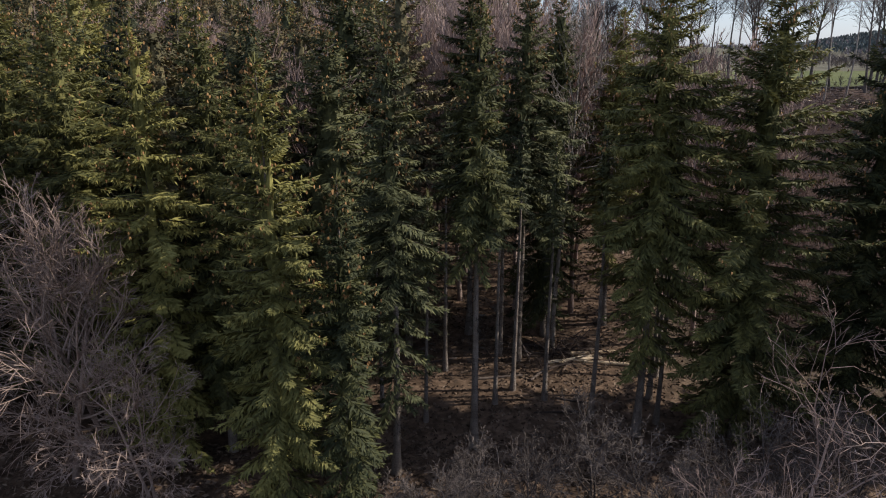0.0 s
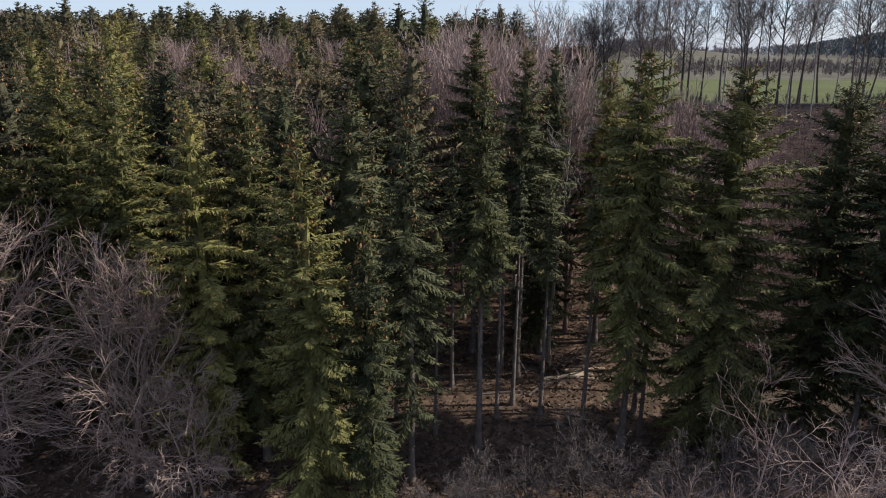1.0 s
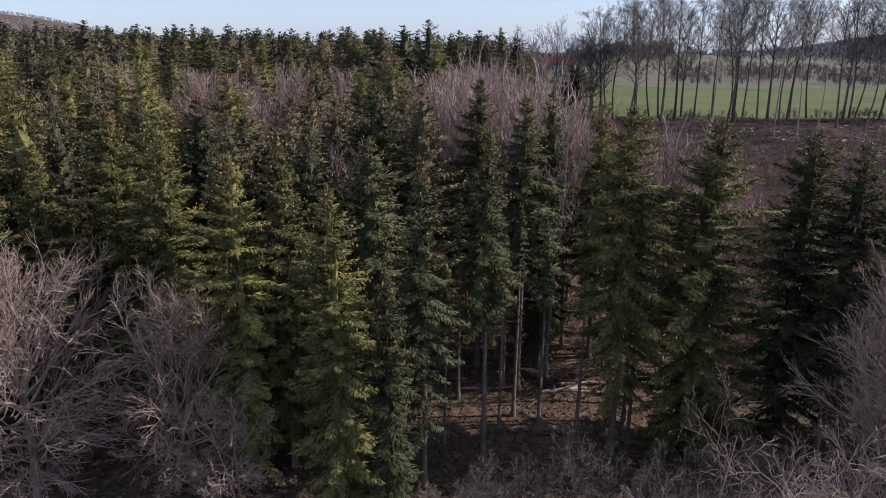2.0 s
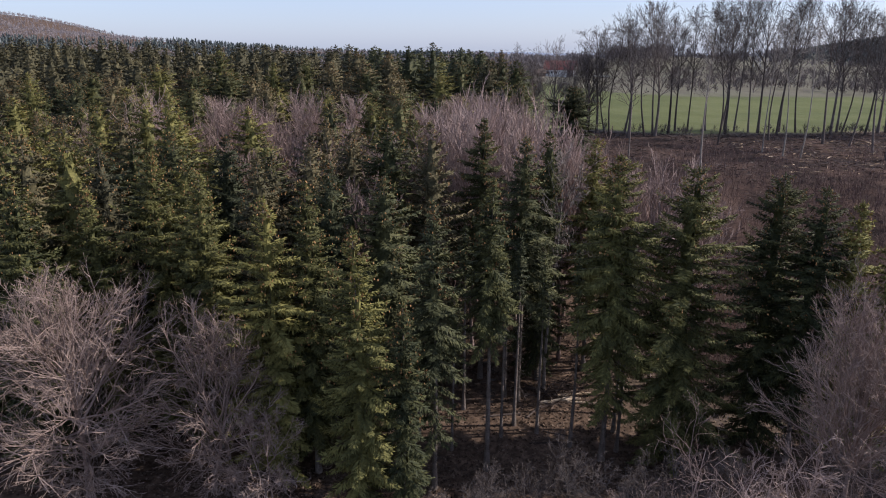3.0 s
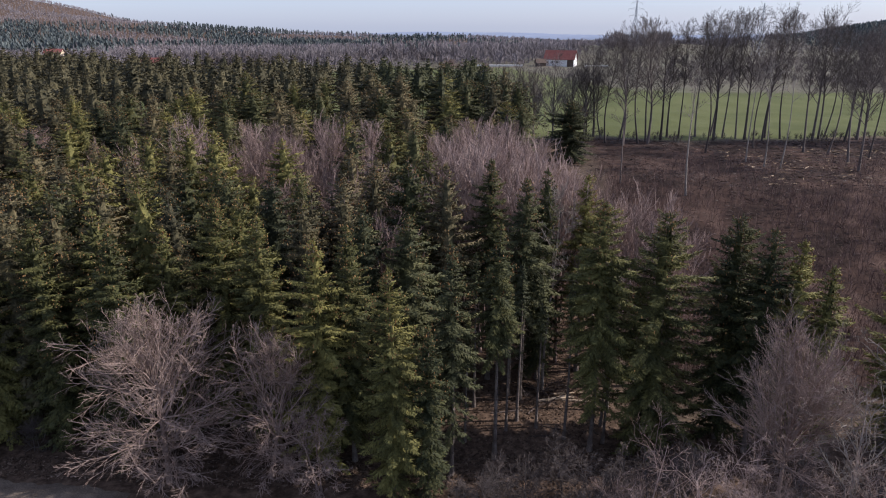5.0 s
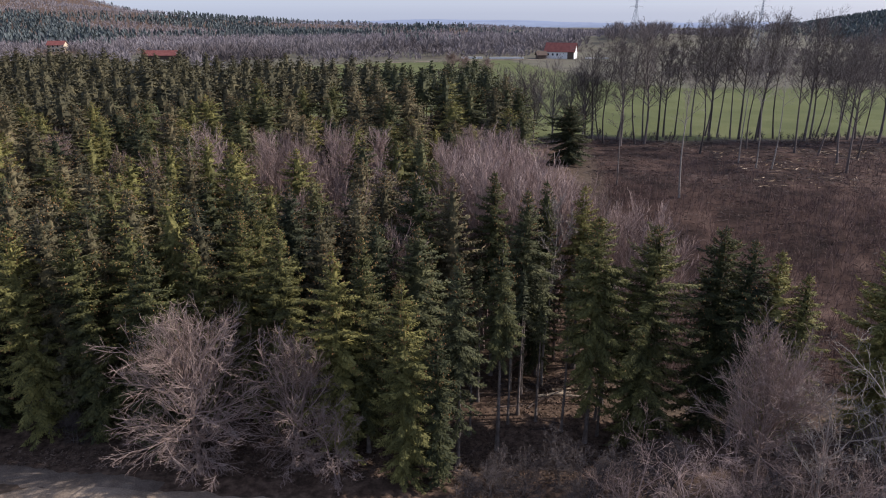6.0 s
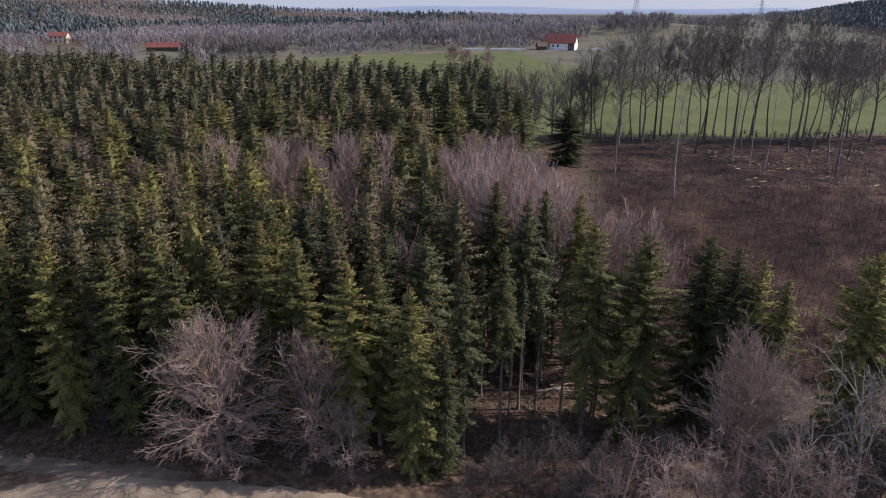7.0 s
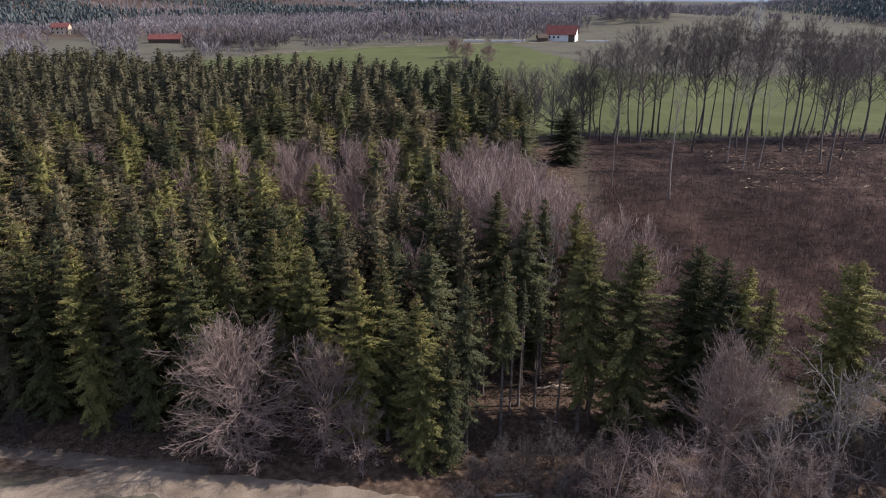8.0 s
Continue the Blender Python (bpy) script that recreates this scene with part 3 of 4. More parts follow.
# ---- spruces at the wood's edge, each grown for its place ----
# x, y, height of the top above the first ground level, bare share, reach
EDGE_SPRUCES = [
    (-8.2, 31.6, 23.1, 0.05, 3.1), (-4.8, 31.0, 17.9, 0.05, 2.0), (-2.6, 34.6, 24.6, 0.44, 2.7), (1.8, 37.2, 25.7, 0.50, 2.9),
    (5.8, 49.3, 27.4, 0.42, 3.7), (2.1, 54.0, 28.7, 0.40, 3.6), (13.7, 55.6, 26.4, 0.35, 3.4), (12.1, 38.8, 27.3, 0.34, 3.9),
    (18.1, 38.8, 26.4, 0.06, 4.6), (26.2, 41.3, 25.4, 0.06, 4.2), (28.2, 38.4, 24.8, 0.22, 3.3), (33.4, 36.5, 21.6, 0.12, 2.7), (31.4, 38.4, 23.6, 0.14, 3.0),
    (44.8, 39.0, 24.0, 0.05, 4.8), (-12.6, 37.2, 25.4, 0.12, 3.2), (-15.4, 35.6, 24.6, 0.08, 3.2), (-26.6, 43.4, 26.7, 0.08, 4.0),
    (-21.8, 40.6, 25.4, 0.10, 3.7), (-35.3, 37.6, 24.6, 0.06, 3.7), (-31.5, 41.5, 24.0, 0.08, 3.5), (-44.0, 40.5, 25.2, 0.05, 4.0), (-51.0, 41.0, 25.4, 0.05, 4.0), (24.3, 126.0, 27.8, 0.03, 4.8), (-57.5, 42.0, 25.6, 0.05, 4.0),
]
EDGE_LABEL = "tall green spruce with drooping boughs at the wood's edge"
for k, (x, y, top, bare, reach) in enumerate(EDGE_SPRUCES):
    g = float(height(x, y))
    tall = (x, y) in ((1.8, 37.2), (5.8, 49.3), (2.1, 54.0), (12.1, 38.8))
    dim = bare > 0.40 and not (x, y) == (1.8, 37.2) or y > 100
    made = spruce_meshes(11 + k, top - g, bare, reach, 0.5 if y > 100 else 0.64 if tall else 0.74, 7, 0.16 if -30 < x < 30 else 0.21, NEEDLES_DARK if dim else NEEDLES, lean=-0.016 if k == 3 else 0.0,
                         wide=0.10 if -30 < x < 30 else 0.13, hang=1.0 if tall else 0.7, level=1, taper=0.25 if x > 10 else 0.30, skirt=0.2 if not tall and 0.2 < bare < 0.45 else 0.2 if x == 12.1 else 0.0, droop=1.25 if tall else 1.0)
    if tall:
        label = "tall spruce with a long bare grey trunk below its crown"
    elif k == 0:
        label = "sunlit olive-green spruce hung with orange-brown cones"
    elif k == 1:
        label = "slender young spruce close beside a taller one"
    else:
        label = EDGE_LABEL
    t = tree_from("spruce_tree", made, label, group="spruces at the wood's edge")
    t.matrix_basis = stand(x, y, turn=37 * k)


# ---- spruces of the wood, grown forms set out again and again ----
def spruce_forms(count, seed, bares, gap, spacing, wide, size, taper, ruffle):
    forms = []
    for k in range(count):
        made = spruce_meshes(seed + k, 25.0, bares[k], size * (1.0, 1.1, 0.92, 1.14, 0.88, 1.04)[k], gap, 6, spacing, (NEEDLES, NEEDLES_DARK, NEEDLES_FAR)[k % 3], wide=wide, level=1, taper=taper, ruffle=ruffle, dense=0.27)
        forms.append(tree_from("spruce_tree", made, "green spruce standing close among others in the wood", group="spruces of the wood"))
        forms[-1].matrix_basis = stand(-150 - 8 * k, 110 + seed * 0.3)
    return forms


LOW_FORMS = spruce_forms(4, 60, (0.10, 0.16, 0.12, 0.2), 0.70, 0.27, 0.14, 4.4, 0.31, 0.6)
FORMS = spruce_forms(6, 70, (0.42, 0.46, 0.40, 0.48, 0.44, 0.45), 0.86, 0.33, 0.155, 4.9, 0.27, 0.45)

INNER_SPRUCES = [
    (-48.5, 43.2, 27.2), (-44.8, 46.3, 25.3), (-39.7, 43.8, 25.3), (-35.5, 47.5, 28.0), (-32.0, 46.8, 26.8), (-23.5, 53.6, 27.0),
    (-18.3, 49.0, 25.7), (-15.0, 56.4, 26.7), (-11.8, 67.0, 26.2), (-2.8, 52.3, 28.5), (-34.3, 67.6, 30.0), (-14.7, 50.3, 26.3),
    (-63.0, 52.0, 25.2), (-56.0, 47.0, 26.0), (-63.5, 43.5, 25.5), (-52.5, 50.0, 26.5), (-68.0, 47.0, 27.0),
    (-75.0, 44.5, 26.0), (-82.0, 47.0, 26.0), (-70.0, 54.0, 27.5), (-78.0, 53.0, 27.0), (-26.0, 48.5, 25.5),
    (-7.0, 44.0, 24.5), (-29.0, 54.0, 27.2), (-42.0, 51.5, 27.0), (-46.5, 56.0, 27.5),
]
rng = np.random.default_rng(5)
taken = [(x, y) for x, y, *_ in EDGE_SPRUCES] + [(x, y) for x, y, _ in INNER_SPRUCES]
# leafless trees of the wood: x, y, top
THICKET = [
    (-72.7, 94, 27.0), (-50.0, 79, 26.0), (-47.0, 93, 28.0), (-43.5, 90, 27.0), (-33.0, 96, 27.5), (-28.0, 88, 26.5), (-23.2, 78, 26.0), (-20.5, 71, 25.0),
    (-24.3, 63, 24.5), (-16.7, 63, 24.5), (-13.5, 75, 25.0), (-9.4, 50, 23.5), (4.2, 85, 29.0), (3.7, 70, 30.0), (9.8, 80, 28.0), (8.0, 73, 28.5),
    (13.2, 66, 27.0), (16.0, 58, 25.0), (19.5, 52, 24.0), (22.8, 53, 25.0), (-4.8, 88, 27.0), (-8.0, 60, 25.0), (-36.0, 78, 25.5), (-58.0, 84, 26.5),
    (12.5, 87, 26.0), (16.5, 74, 25.0), (-1.5, 77, 27.5), (-16.0, 84, 26.0), (21.0, 64, 22.0), (25.5, 57, 20.0), (-77.0, 99, 26.0), (-38.5, 86, 25.5),
]


def thicket_zone(x, y):
    """True where leafless trees take the place of spruces."""
    east = -4 < x < 23 - 0.12 * (y - 58) and 57 < y < 92 and y > 57 + 0.5 * max(0, 6 - x)
    west = ((x + 27) / 16) ** 2 + ((y - 84) / 11) ** 2 < 1
    return east or west


more = np.random.default_rng(8)
for _ in range(4000):
    x, y = more.uniform(-52, 25), more.uniform(56, 100)
    if thicket_zone(x, y) and all((x - a) ** 2 + (y - b) ** 2 > (17 if x > -6 else 30) for a, b, _ in THICKET) and all((x - a) ** 2 + (y - b) ** 2 > 7 for a, b in taken):
        top = 30.0 - 0.4 * abs(x - 4) if x > -6 else 28.5
        THICKET.append((x, y, top + more.normal(0, 1.0)))
keep_clear = [(x, y) for x, y, _ in THICKET]


def free(x, y, own, other):
    near = np.hypot(np.array([a for a, _ in taken]) - x, np.array([b for _, b in taken]) - y).min()
    bare = np.hypot(np.array([a for a, _ in keep_clear]) - x, np.array([b for _, b in keep_clear]) - y).min()
    return near > own and bare > other


def in_wood(x, y):
    right = 14 - 0.06 * (y - 60) if y > 62 else 12
    back = 182 + 0.06 * abs(x + 40) + 4 * math.sin(x * 0.2)
    left_more = 12 * float(step(60, 140, -x))
    return x < right and (38.5 if x < -38 else 44) < y < back + left_more


wood = []
tries = 0
while len(wood) < 1150 and tries < 30000:
    tries += 1
    y = 38 + 165 * rng.random() ** 0.9
    x = rng.uniform(-62 - 0.72 * y, 16)
    if not in_wood(x, y) or x > -2 and y < 53 or not free(x, y, 5.0, 4.0):
        continue
    if thicket_zone(x, y) and rng.random() < (0.97 if x > -5 else 0.62):
        continue
    taken.append((x, y))
    wood.append((x, y))
wood.sort(key=lambda p: p[1] + 0.25 * abs(p[0]))


def canopy(x, y):
    """The height of the wood's top."""
    return 26.3 + 8.0 * float(step(55, 150, y)) + 1.6 * float(step(30, 90, -x)) * float(step(120, 170, y))


for k, (x, y, top) in enumerate(INNER_SPRUCES + [(x, y, canopy(x, y) + rng.normal(0, 1.3)) for x, y in wood[:190]]):
    h = (top - float(height(x, y))) / 25.0
    wide = (0.6 + 0.4 * h) * rng.uniform(0.8, 1.2)
    form = LOW_FORMS[int(rng.integers(0, 4))] if y < 47 or (y < 56 and x > -30) else FORMS[int(rng.integers(0, 6))]
    copy_thing(form, stand(x, y, (wide, wide, h), rng.uniform(0, 360), 0, (rng.normal(0, 0.8), rng.normal(0, 0.8))))

# unseen spruces added along the track beyond the last of the edge, for shade
for k, (x, y, top) in enumerate([(55.5, 38.5, 24.0), (53.0, 30.5, 22.0), (50.5, 24.0, 20.0), (59.0, 33.5, 23.0)]):
    h = (top - float(height(x, y))) / 25.0
    copy_thing(LOW_FORMS[k], stand(x, y, (h, h, h), 70 * k))

# ---- the back of the wood ----
FAR_FORMS = [spruce_meshes(90 + k, 25.0, 0.60, (4.6, 5.0, 4.2, 4.8, 4.4)[k], 0.95, 6, 0.80, cones=False, wide=0.36, hang=0.6, taper=0.22, level=0, ruffle=0.35, dense=0.42, arrays_only=True) for k in range(5)]


def turned(v, a, sx, sz, x, y, z):
    c, s = math.cos(a), math.sin(a)
    return np.stack([(v[:, 0] * c - v[:, 1] * s) * sx + x, (v[:, 0] * s + v[:, 1] * c) * sx + y, v[:, 2] * sz + z], axis=1)


back_wood = tagged(new("spruce_wood"), "dense dark green spruce wood behind the nearer trees", "forest", kind="stuff")
for dark in (False, True):
    crowns, trunks, normals = Pile(), Pile(), []
    for x, y in wood[190:]:
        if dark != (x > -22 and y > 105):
            continue
        form = FAR_FORMS[int(rng.integers(0, 5))]
        g = float(height(x, y))
        h = (canopy(x, y) + rng.normal(0, 1.1) - g) / 25.0
        a, wide = rng.uniform(0, 6.28), (0.6 + 0.4 * h) * rng.uniform(0.85, 1.15)
        v, f, soft = form["crown"]
        crowns.add(turned(v, a, wide, h, x, y, g), f)
        normals.append(turned(soft, a, 1, 1, 0, 0, 0))
        v, f, _ = form["trunk"]
        trunks.add(turned(v, a, wide, h, x, y, g), f)
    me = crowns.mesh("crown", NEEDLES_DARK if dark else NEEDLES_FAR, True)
    me.normals_split_custom_set_from_vertices(np.concatenate(normals))
    tagged(part("crown", me, None, back_wood), kind="stuff")
    tagged(part("trunk", trunks.mesh("trunk", BARK_SPRUCE, True), None, back_wood), kind="stuff")

# ---- leafless trees ----
THICKET_FORMS = []
for k in range(4):
    made = bare_meshes(100 + k, 18.0, 0.22, 4.4, (26, 6, 5, 3), BARK_RED, r0=0.15, up=0.75, twig=0.032, thick=2.5, low=24, angle=30, wild=0.10)
    THICKET_FORMS.append(tree_from("bare_tree", made, "leafless grey-brown broadleaf tree with upright twigs", group="leafless trees in the wood"))
    THICKET_FORMS[-1].matrix_basis = stand(-140 - 8 * k, 95)
for k, (x, y, top) in enumerate(THICKET):
    if x > 8 and y > 60:
        top -= min(4.0, 0.4 * (x - 8))
    h = (top - float(height(x, y))) / 18.0
    w = rng.uniform(0.85, 1.1) * (0.5 + 0.5 * h)
    copy_thing(THICKET_FORMS[k % 4], stand(x, y, (w, w, h), rng.uniform(0, 360)))


def bare_tree(name, seed, x, y, h, label, group="", **keys):
    t = tree_from(name, bare_meshes(seed, h, **keys), label, group=group)
    t.matrix_basis = stand(x, y, turn=seed * 31)
    return t


bare_tree("bare_tree", 201, -30.8, 33.5, 19.4, "wide leafless broadleaf tree with fanned pale brown branches", fork=0.06, spread=8.4, counts=(62, 9, 6, 4), bark=BARK_GREY, r0=0.28, up=0.15, twig=0.026, thick=2.3, wild=0.10, low=-22, angle=36)
bare_tree("bare_tree", 202, -20.2, 34.0, 16.6, "leafless many-stemmed broadleaf tree beside a larger one", fork=0.05, spread=6.8, counts=(44, 8, 6, 4), bark=BARK_GREY, r0=0.22, up=0.15, twig=0.026, stems=2, thick=2.3, wild=0.14, low=-20, angle=38)
bare_tree("bare_tree", 203, -15.8, 32.4, 10.0, "low leafless broadleaf tree under the spruces", fork=0.10, spread=4.2, counts=(18, 8, 6, 4), bark=BARK_GREY, up=0.2, stems=2, wild=0.2, low=-15)
bare_tree("bare_tree", 204, 25.9, 26.0, 19.6, "round-crowned leafless tree with dense upright twigs", fork=0.36, spread=6.4, counts=(48, 9, 6, 4), bark=BARK_GREY, up=0.45, twig=0.026, thick=1.3, low=34, angle=30)
bare_tree("pale_tree", 205, 37.8, 26.4, 20.4, "bare tree with pale grey bark and crooked limbs", fork=0.15, spread=5.2, counts=(18, 6, 5, 3), bark=BARK_PALE, r0=0.25, up=0.5, twig=0.03, thick=2.5, wild=0.24, low=20, angle=38)
bare_tree("pale_tree", 206, 29.6, 22.6, 18.8, "slim bare tree with pale grey bark", fork=0.25, spread=3.4, counts=(14, 6, 5, 3), bark=BARK_PALE, up=0.5, twig=0.028, thick=2.2, wild=0.24, low=30, angle=38)
SHRUBS = [
    (12.5, 21.0, 14.2, 4.5), (15.8, 18.5, 14.6, 4.2), (20.2, 19.0, 13.6, 4.2), (22.5, 23.5, 13.0, 4.2), (4.5, 30.5, 5.6, 2.6), (8.0, 31.0, 6.4, 3.0),
    (11.0, 30.0, 5.6, 2.8), (17.5, 27.0, 8.5, 3.6), (28.0, 20.0, 13.5, 4.4), (34.0, 20.5, 12.0, 4.0), (31.0, 31.0, 9.0, 3.4),
    (-47.0, 38.5, 4.5, 2.4), (-60.0, 38.0, 4.0, 2.4), (38.5, 31.0, 10.0, 3.6), (42.0, 27.0, 11.0, 3.8), (14.0, 25.5, 9.0, 3.6),
    (19.0, 29.5, 7.5, 3.2), (25.0, 20.5, 11.0, 3.8), (35.5, 24.0, 11.0, 3.6), (46.0, 31.0, 10.0, 3.8),
    (1.5, 31.5, 4.0, 2.2), (14.5, 31.0, 5.5, 2.6), (-2.0, 29.5, 3.2, 2.0), (10.0, 26.5, 6.0, 2.8), (44.0, 21.0, 11.0, 4.0),
    (3.5, 27.5, 6.0, 3.0), (7.5, 23.5, 6.8, 3.2), (0.5, 28.0, 4.6, 2.6), (6.0, 20.0, 6.0, 3.2), (10.5, 18.0, 7.0, 3.4), (-3.0, 25.5, 3.0, 2.4), (2.5, 22.0, 4.5, 2.8),
]
for k, (x, y, h, spread) in enumerate(SHRUBS):
    small = h < 7
    # bark tone paints the light: paler on sunlit growth, dark on shaded
    bare_tree("shrub" if small else "bare_tree", 230 + k, x, y, h, "tangled leafless grey shrub at the wood's edge" if small else "leafless grey-brown tree with tangled crooked twigs",
              group="leafless growth by the track", fork=0.04, spread=spread * 1.05, counts=(20, 7, 5, 3), bark=BARK_RED if k in (0, 1, 3) else BARK_GREY if k in (2, 8, 9) else BARK_DARK, up=0.2, stems=2, twig=0.024, thick=1.2, wild=0.24, low=0)

bare_tree("pale_tree", 207, 9.4, 52.0, 25.5, "tall slim pale-trunked leafless tree among the spruces", fork=0.45, spread=4.2, counts=(12, 6, 5, 3), bark=BARK_PALE, r0=0.17, up=0.5, twig=0.035, thick=1.6, shape="tall")

# ---- row of tall beeches before the field ----
BEECH_FORMS = []
for k in range(5):
    made = bare_meshes(150 + k, 27.0, (0.34, 0.44, 0.30, 0.46, 0.38)[k], (6.4, 5.6, 7.0, 5.2, 6.0)[k], (19, 7, 6, 3), BEECH, r0=(0.27, 0.22, 0.30, 0.19, 0.24)[k], up=0.35, twig=0.045, thick=1.5, shape="tall", lean=(0.02 * (k - 1), 0), angle=36, wild=0.12, stem_bark=BARK_DARK)
    BEECH_FORMS.append(tree_from("tall_beech", made, "tall leafless beech with a long trunk beside the green field", group="row of tall leafless trees"))
    BEECH_FORMS[-1].matrix_basis = stand(128 + 9 * k, 150 - 2 * k)
BEECHES = [
    (34.2, 151.1, 22), (37.3, 147.4, 23), (40.3, 143.9, 24), (44.9, 147.1, 27), (48.1, 150.9, 27), (55.1, 156.2, 22), (57.8, 154.6, 26), (67.8, 158.4, 27),
    (68.8, 154.4, 28), (71.9, 154.4, 29), (74.3, 154.4, 29), (57.0, 135.2, 26), (89.6, 150.1, 28), (84.2, 132.3, 25), (84.8, 124.9, 25), (83.1, 117.6, 24),
    (92.6, 129.6, 26), (106.8, 146.4, 26), (83.6, 154.1, 29), (79.8, 135.0, 26), (110.2, 143.2, 25), (62.5, 155.5, 27), (91.8, 151.5, 27), (116.0, 150.0, 26),
    (97.0, 149.0, 24), (64.5, 150.5, 25), (77.5, 150.0, 28), (102.0, 152.0, 23), (121.0, 146.0, 26),
    (41.5, 152.5, 22), (52.0, 153.0, 25), (66.0, 157.0, 28), (80.5, 156.5, 28), (94.5, 154.0, 26),
    (105.0, 153.5, 26), (112.5, 148.5, 25), (71.0, 140.0, 24), (47.0, 146.0, 23), (37.0, 153.0, 20),
]
for k, (x, y, h) in enumerate(BEECHES):
    w = rng.uniform(0.85, 1.1)
    copy_thing(BEECH_FORMS[k % 5], stand(x, y, (w, w, h / 25.5), rng.uniform(0, 360), 0, (rng.normal(0, 1.0), 1.5 + rng.normal(0, 1.2))))
for k, (x, y, h) in enumerate([(17.6, 155.1, 20), (23.7, 147.6, 21), (29.0, 152.0, 18), (12.0, 160.0, 19), (20.5, 160.0, 17), (31.5, 148.0, 20), (14.5, 149.0, 16), (33.0, 154.5, 19)]):
    bare_tree("bare_tree", 170 + k, x, y, h, "spreading dark leafless tree at the field's corner", group="leafless trees at the field's corner", fork=0.14, spread=6.4, counts=(20, 7, 6, 3), bark=BEECH, up=0.5, twig=0.055, thick=2.0, low=22, angle=34)
# lone pale trunks left in the clear-cut
for k, (x, y, h, lx) in enumerate([(41.5, 100.2, 25, 0.03), (63.2, 125.2, 26, 0.05), (64.0, 120.3, 25, 0.09), (67.9, 120.3, 26, 0.06), (30.7, 107.3, 20, 0.02)]):
    bare_tree("pale_tree", 180 + k, x, y, h, "slim pale-trunked leafless tree standing alone in the clear-cut", group="lone trees in the clear-cut", fork=0.5, spread=3.4, counts=(10, 5, 5, 3), bark=BEECH if x < 35 else BARK_PALE, r0=0.19 if k == 0 else 0.14, up=0.5, twig=0.05, shape="tall", lean=(lx, 0))

# ---- clear-cut, litter and logs ----
def scatter(name, n, area, keep, length, width, tilt, mat, label, category, seed, lift=0.03):
    """Many thin pieces of wood or leaf on the ground; tilt: how steeply they stand."""
    r = np.random.default_rng(seed)
    x, y = r.uniform(area[0], area[1], n), r.uniform(area[2], area[3], n)
    ok = keep(x, y, r)
    x, y = x[ok], y[ok]
    m = len(x)
    az = r.uniform(0, 6.283, m)
    el = r.uniform(tilt[0], tilt[1], m)
    d = np.stack([np.cos(az) * np.cos(el), np.sin(az) * np.cos(el), np.sin(el)], axis=1)
    p = np.stack([x, y, height(x, y) + lift], axis=1)
    ln = r.uniform(*length, m) * r.uniform(0.6, 1.0, m)
    v = kites(p, d, ln, r.uniform(*width, m), r.normal(0, 1, (m, 3)))
    return tagged(new(name, mesh_of(name, v, quads(v), mat)), label, category, kind="stuff")


def patches(x, y, size, seed):
    """A soft pattern of patches, 0 to 1."""
    a, b = x / size, y / size
    return 0.5 + 0.25 * (np.sin(a * 1.7 + seed) * np.cos(b * 1.3 + 2 * seed) + np.sin(a * 0.6 - b * 0.9 + seed * 3) * np.cos(a * 1.1 + b * 2.1))


def in_cut(x, y, r):
    return (zone_masks(x, y)[1] > 0.5) & (r.random(len(x)) < 0.25 + 0.9 * patches(x, y, 9, 1))


def in_young(x, y, r):
    return (zone_masks(x, y)[1] > 0.4) & (y < 120) & (r.random(len(x)) < 1.3 * patches(x, y, 11, 4) * (1 - 0.75 * step(85, 120, y)))


scatter("brash", 30000, (14, 150, 50, 154), in_cut, (0.6, 2.6), (0.05, 0.14), (-0.05, 0.35), BRASH, "brown brash and cut twigs strewn over the clear-cut", "brash", 21)
def sapling_thicket(n, seed):
    """Young leafless growth in the clear-cut: thin stems, each with fine side shoots."""
    r = np.random.default_rng(seed)
    x, y = r.uniform(16, 130, n), r.uniform(50, 122, n)
    ok = in_young(x, y, r)
    x, y = x[ok], y[ok]
    m = len(x)
    h = r.uniform(1.4, 5.2, m) * (0.6 + 0.6 * patches(x, y, 13, 6))
    base = np.stack([x, y, height(x, y) - 0.05], axis=1)
    way = np.stack([r.normal(0, 0.12, m), r.normal(0, 0.12, m), np.ones(m)], axis=1)
    blades = [kites(base, way, h, np.full(m, 0.06), r.normal(0, 1, (m, 3)))]
    for k in range(9):
        t = (0.25 + 0.6 * r.random(m)) * h
        d = way * 0.8 + np.stack([r.normal(0, 0.5, m), r.normal(0, 0.5, m), r.normal(0.1, 0.2, m)], axis=1)
        blades.append(kites(base + way * t[:, None], d, h * r.uniform(0.2, 0.45, m), np.full(m, 0.045), r.normal(0, 1, (m, 3))))
    v = np.concatenate(blades)
    tagged(new("saplings", mesh_of("saplings", v, quads(v), SAPLING)), "thin reddish-brown saplings standing in the clear-cut", "saplings", kind="stuff")


sapling_thicket(14000, 22)
scatter("pale_chips", 1200, (60, 150, 105, 140), in_cut, (0.8, 3.0), (0.12, 0.3), (-0.03, 0.15), WOOD_CUT, "pale split wood and chips in the clear-cut", "wood chips", 23)
scatter("leaf_litter", 26000, (-14, 34, 33, 75), lambda x, y, r: r.random(len(x)) < 0.4 + patches(x, y, 5, 2), (0.15, 0.4), (0.12, 0.3), (-0.1, 0.4), LITTER_LEAF, "brown leaf litter on the floor of the wood", "leaf litter", 24)
scatter("verge_litter", 16000, (-75, 20, 29, 38), lambda x, y, r: (y > 31.2 - 0.062 * x) & (r.random(len(x)) < 0.3 + patches(x, y, 4, 3)), (0.2, 0.7), (0.08, 0.22), (-0.1, 0.5), LITTER_LEAF, "dry leaves and twigs along the verge", "leaf litter", 25)
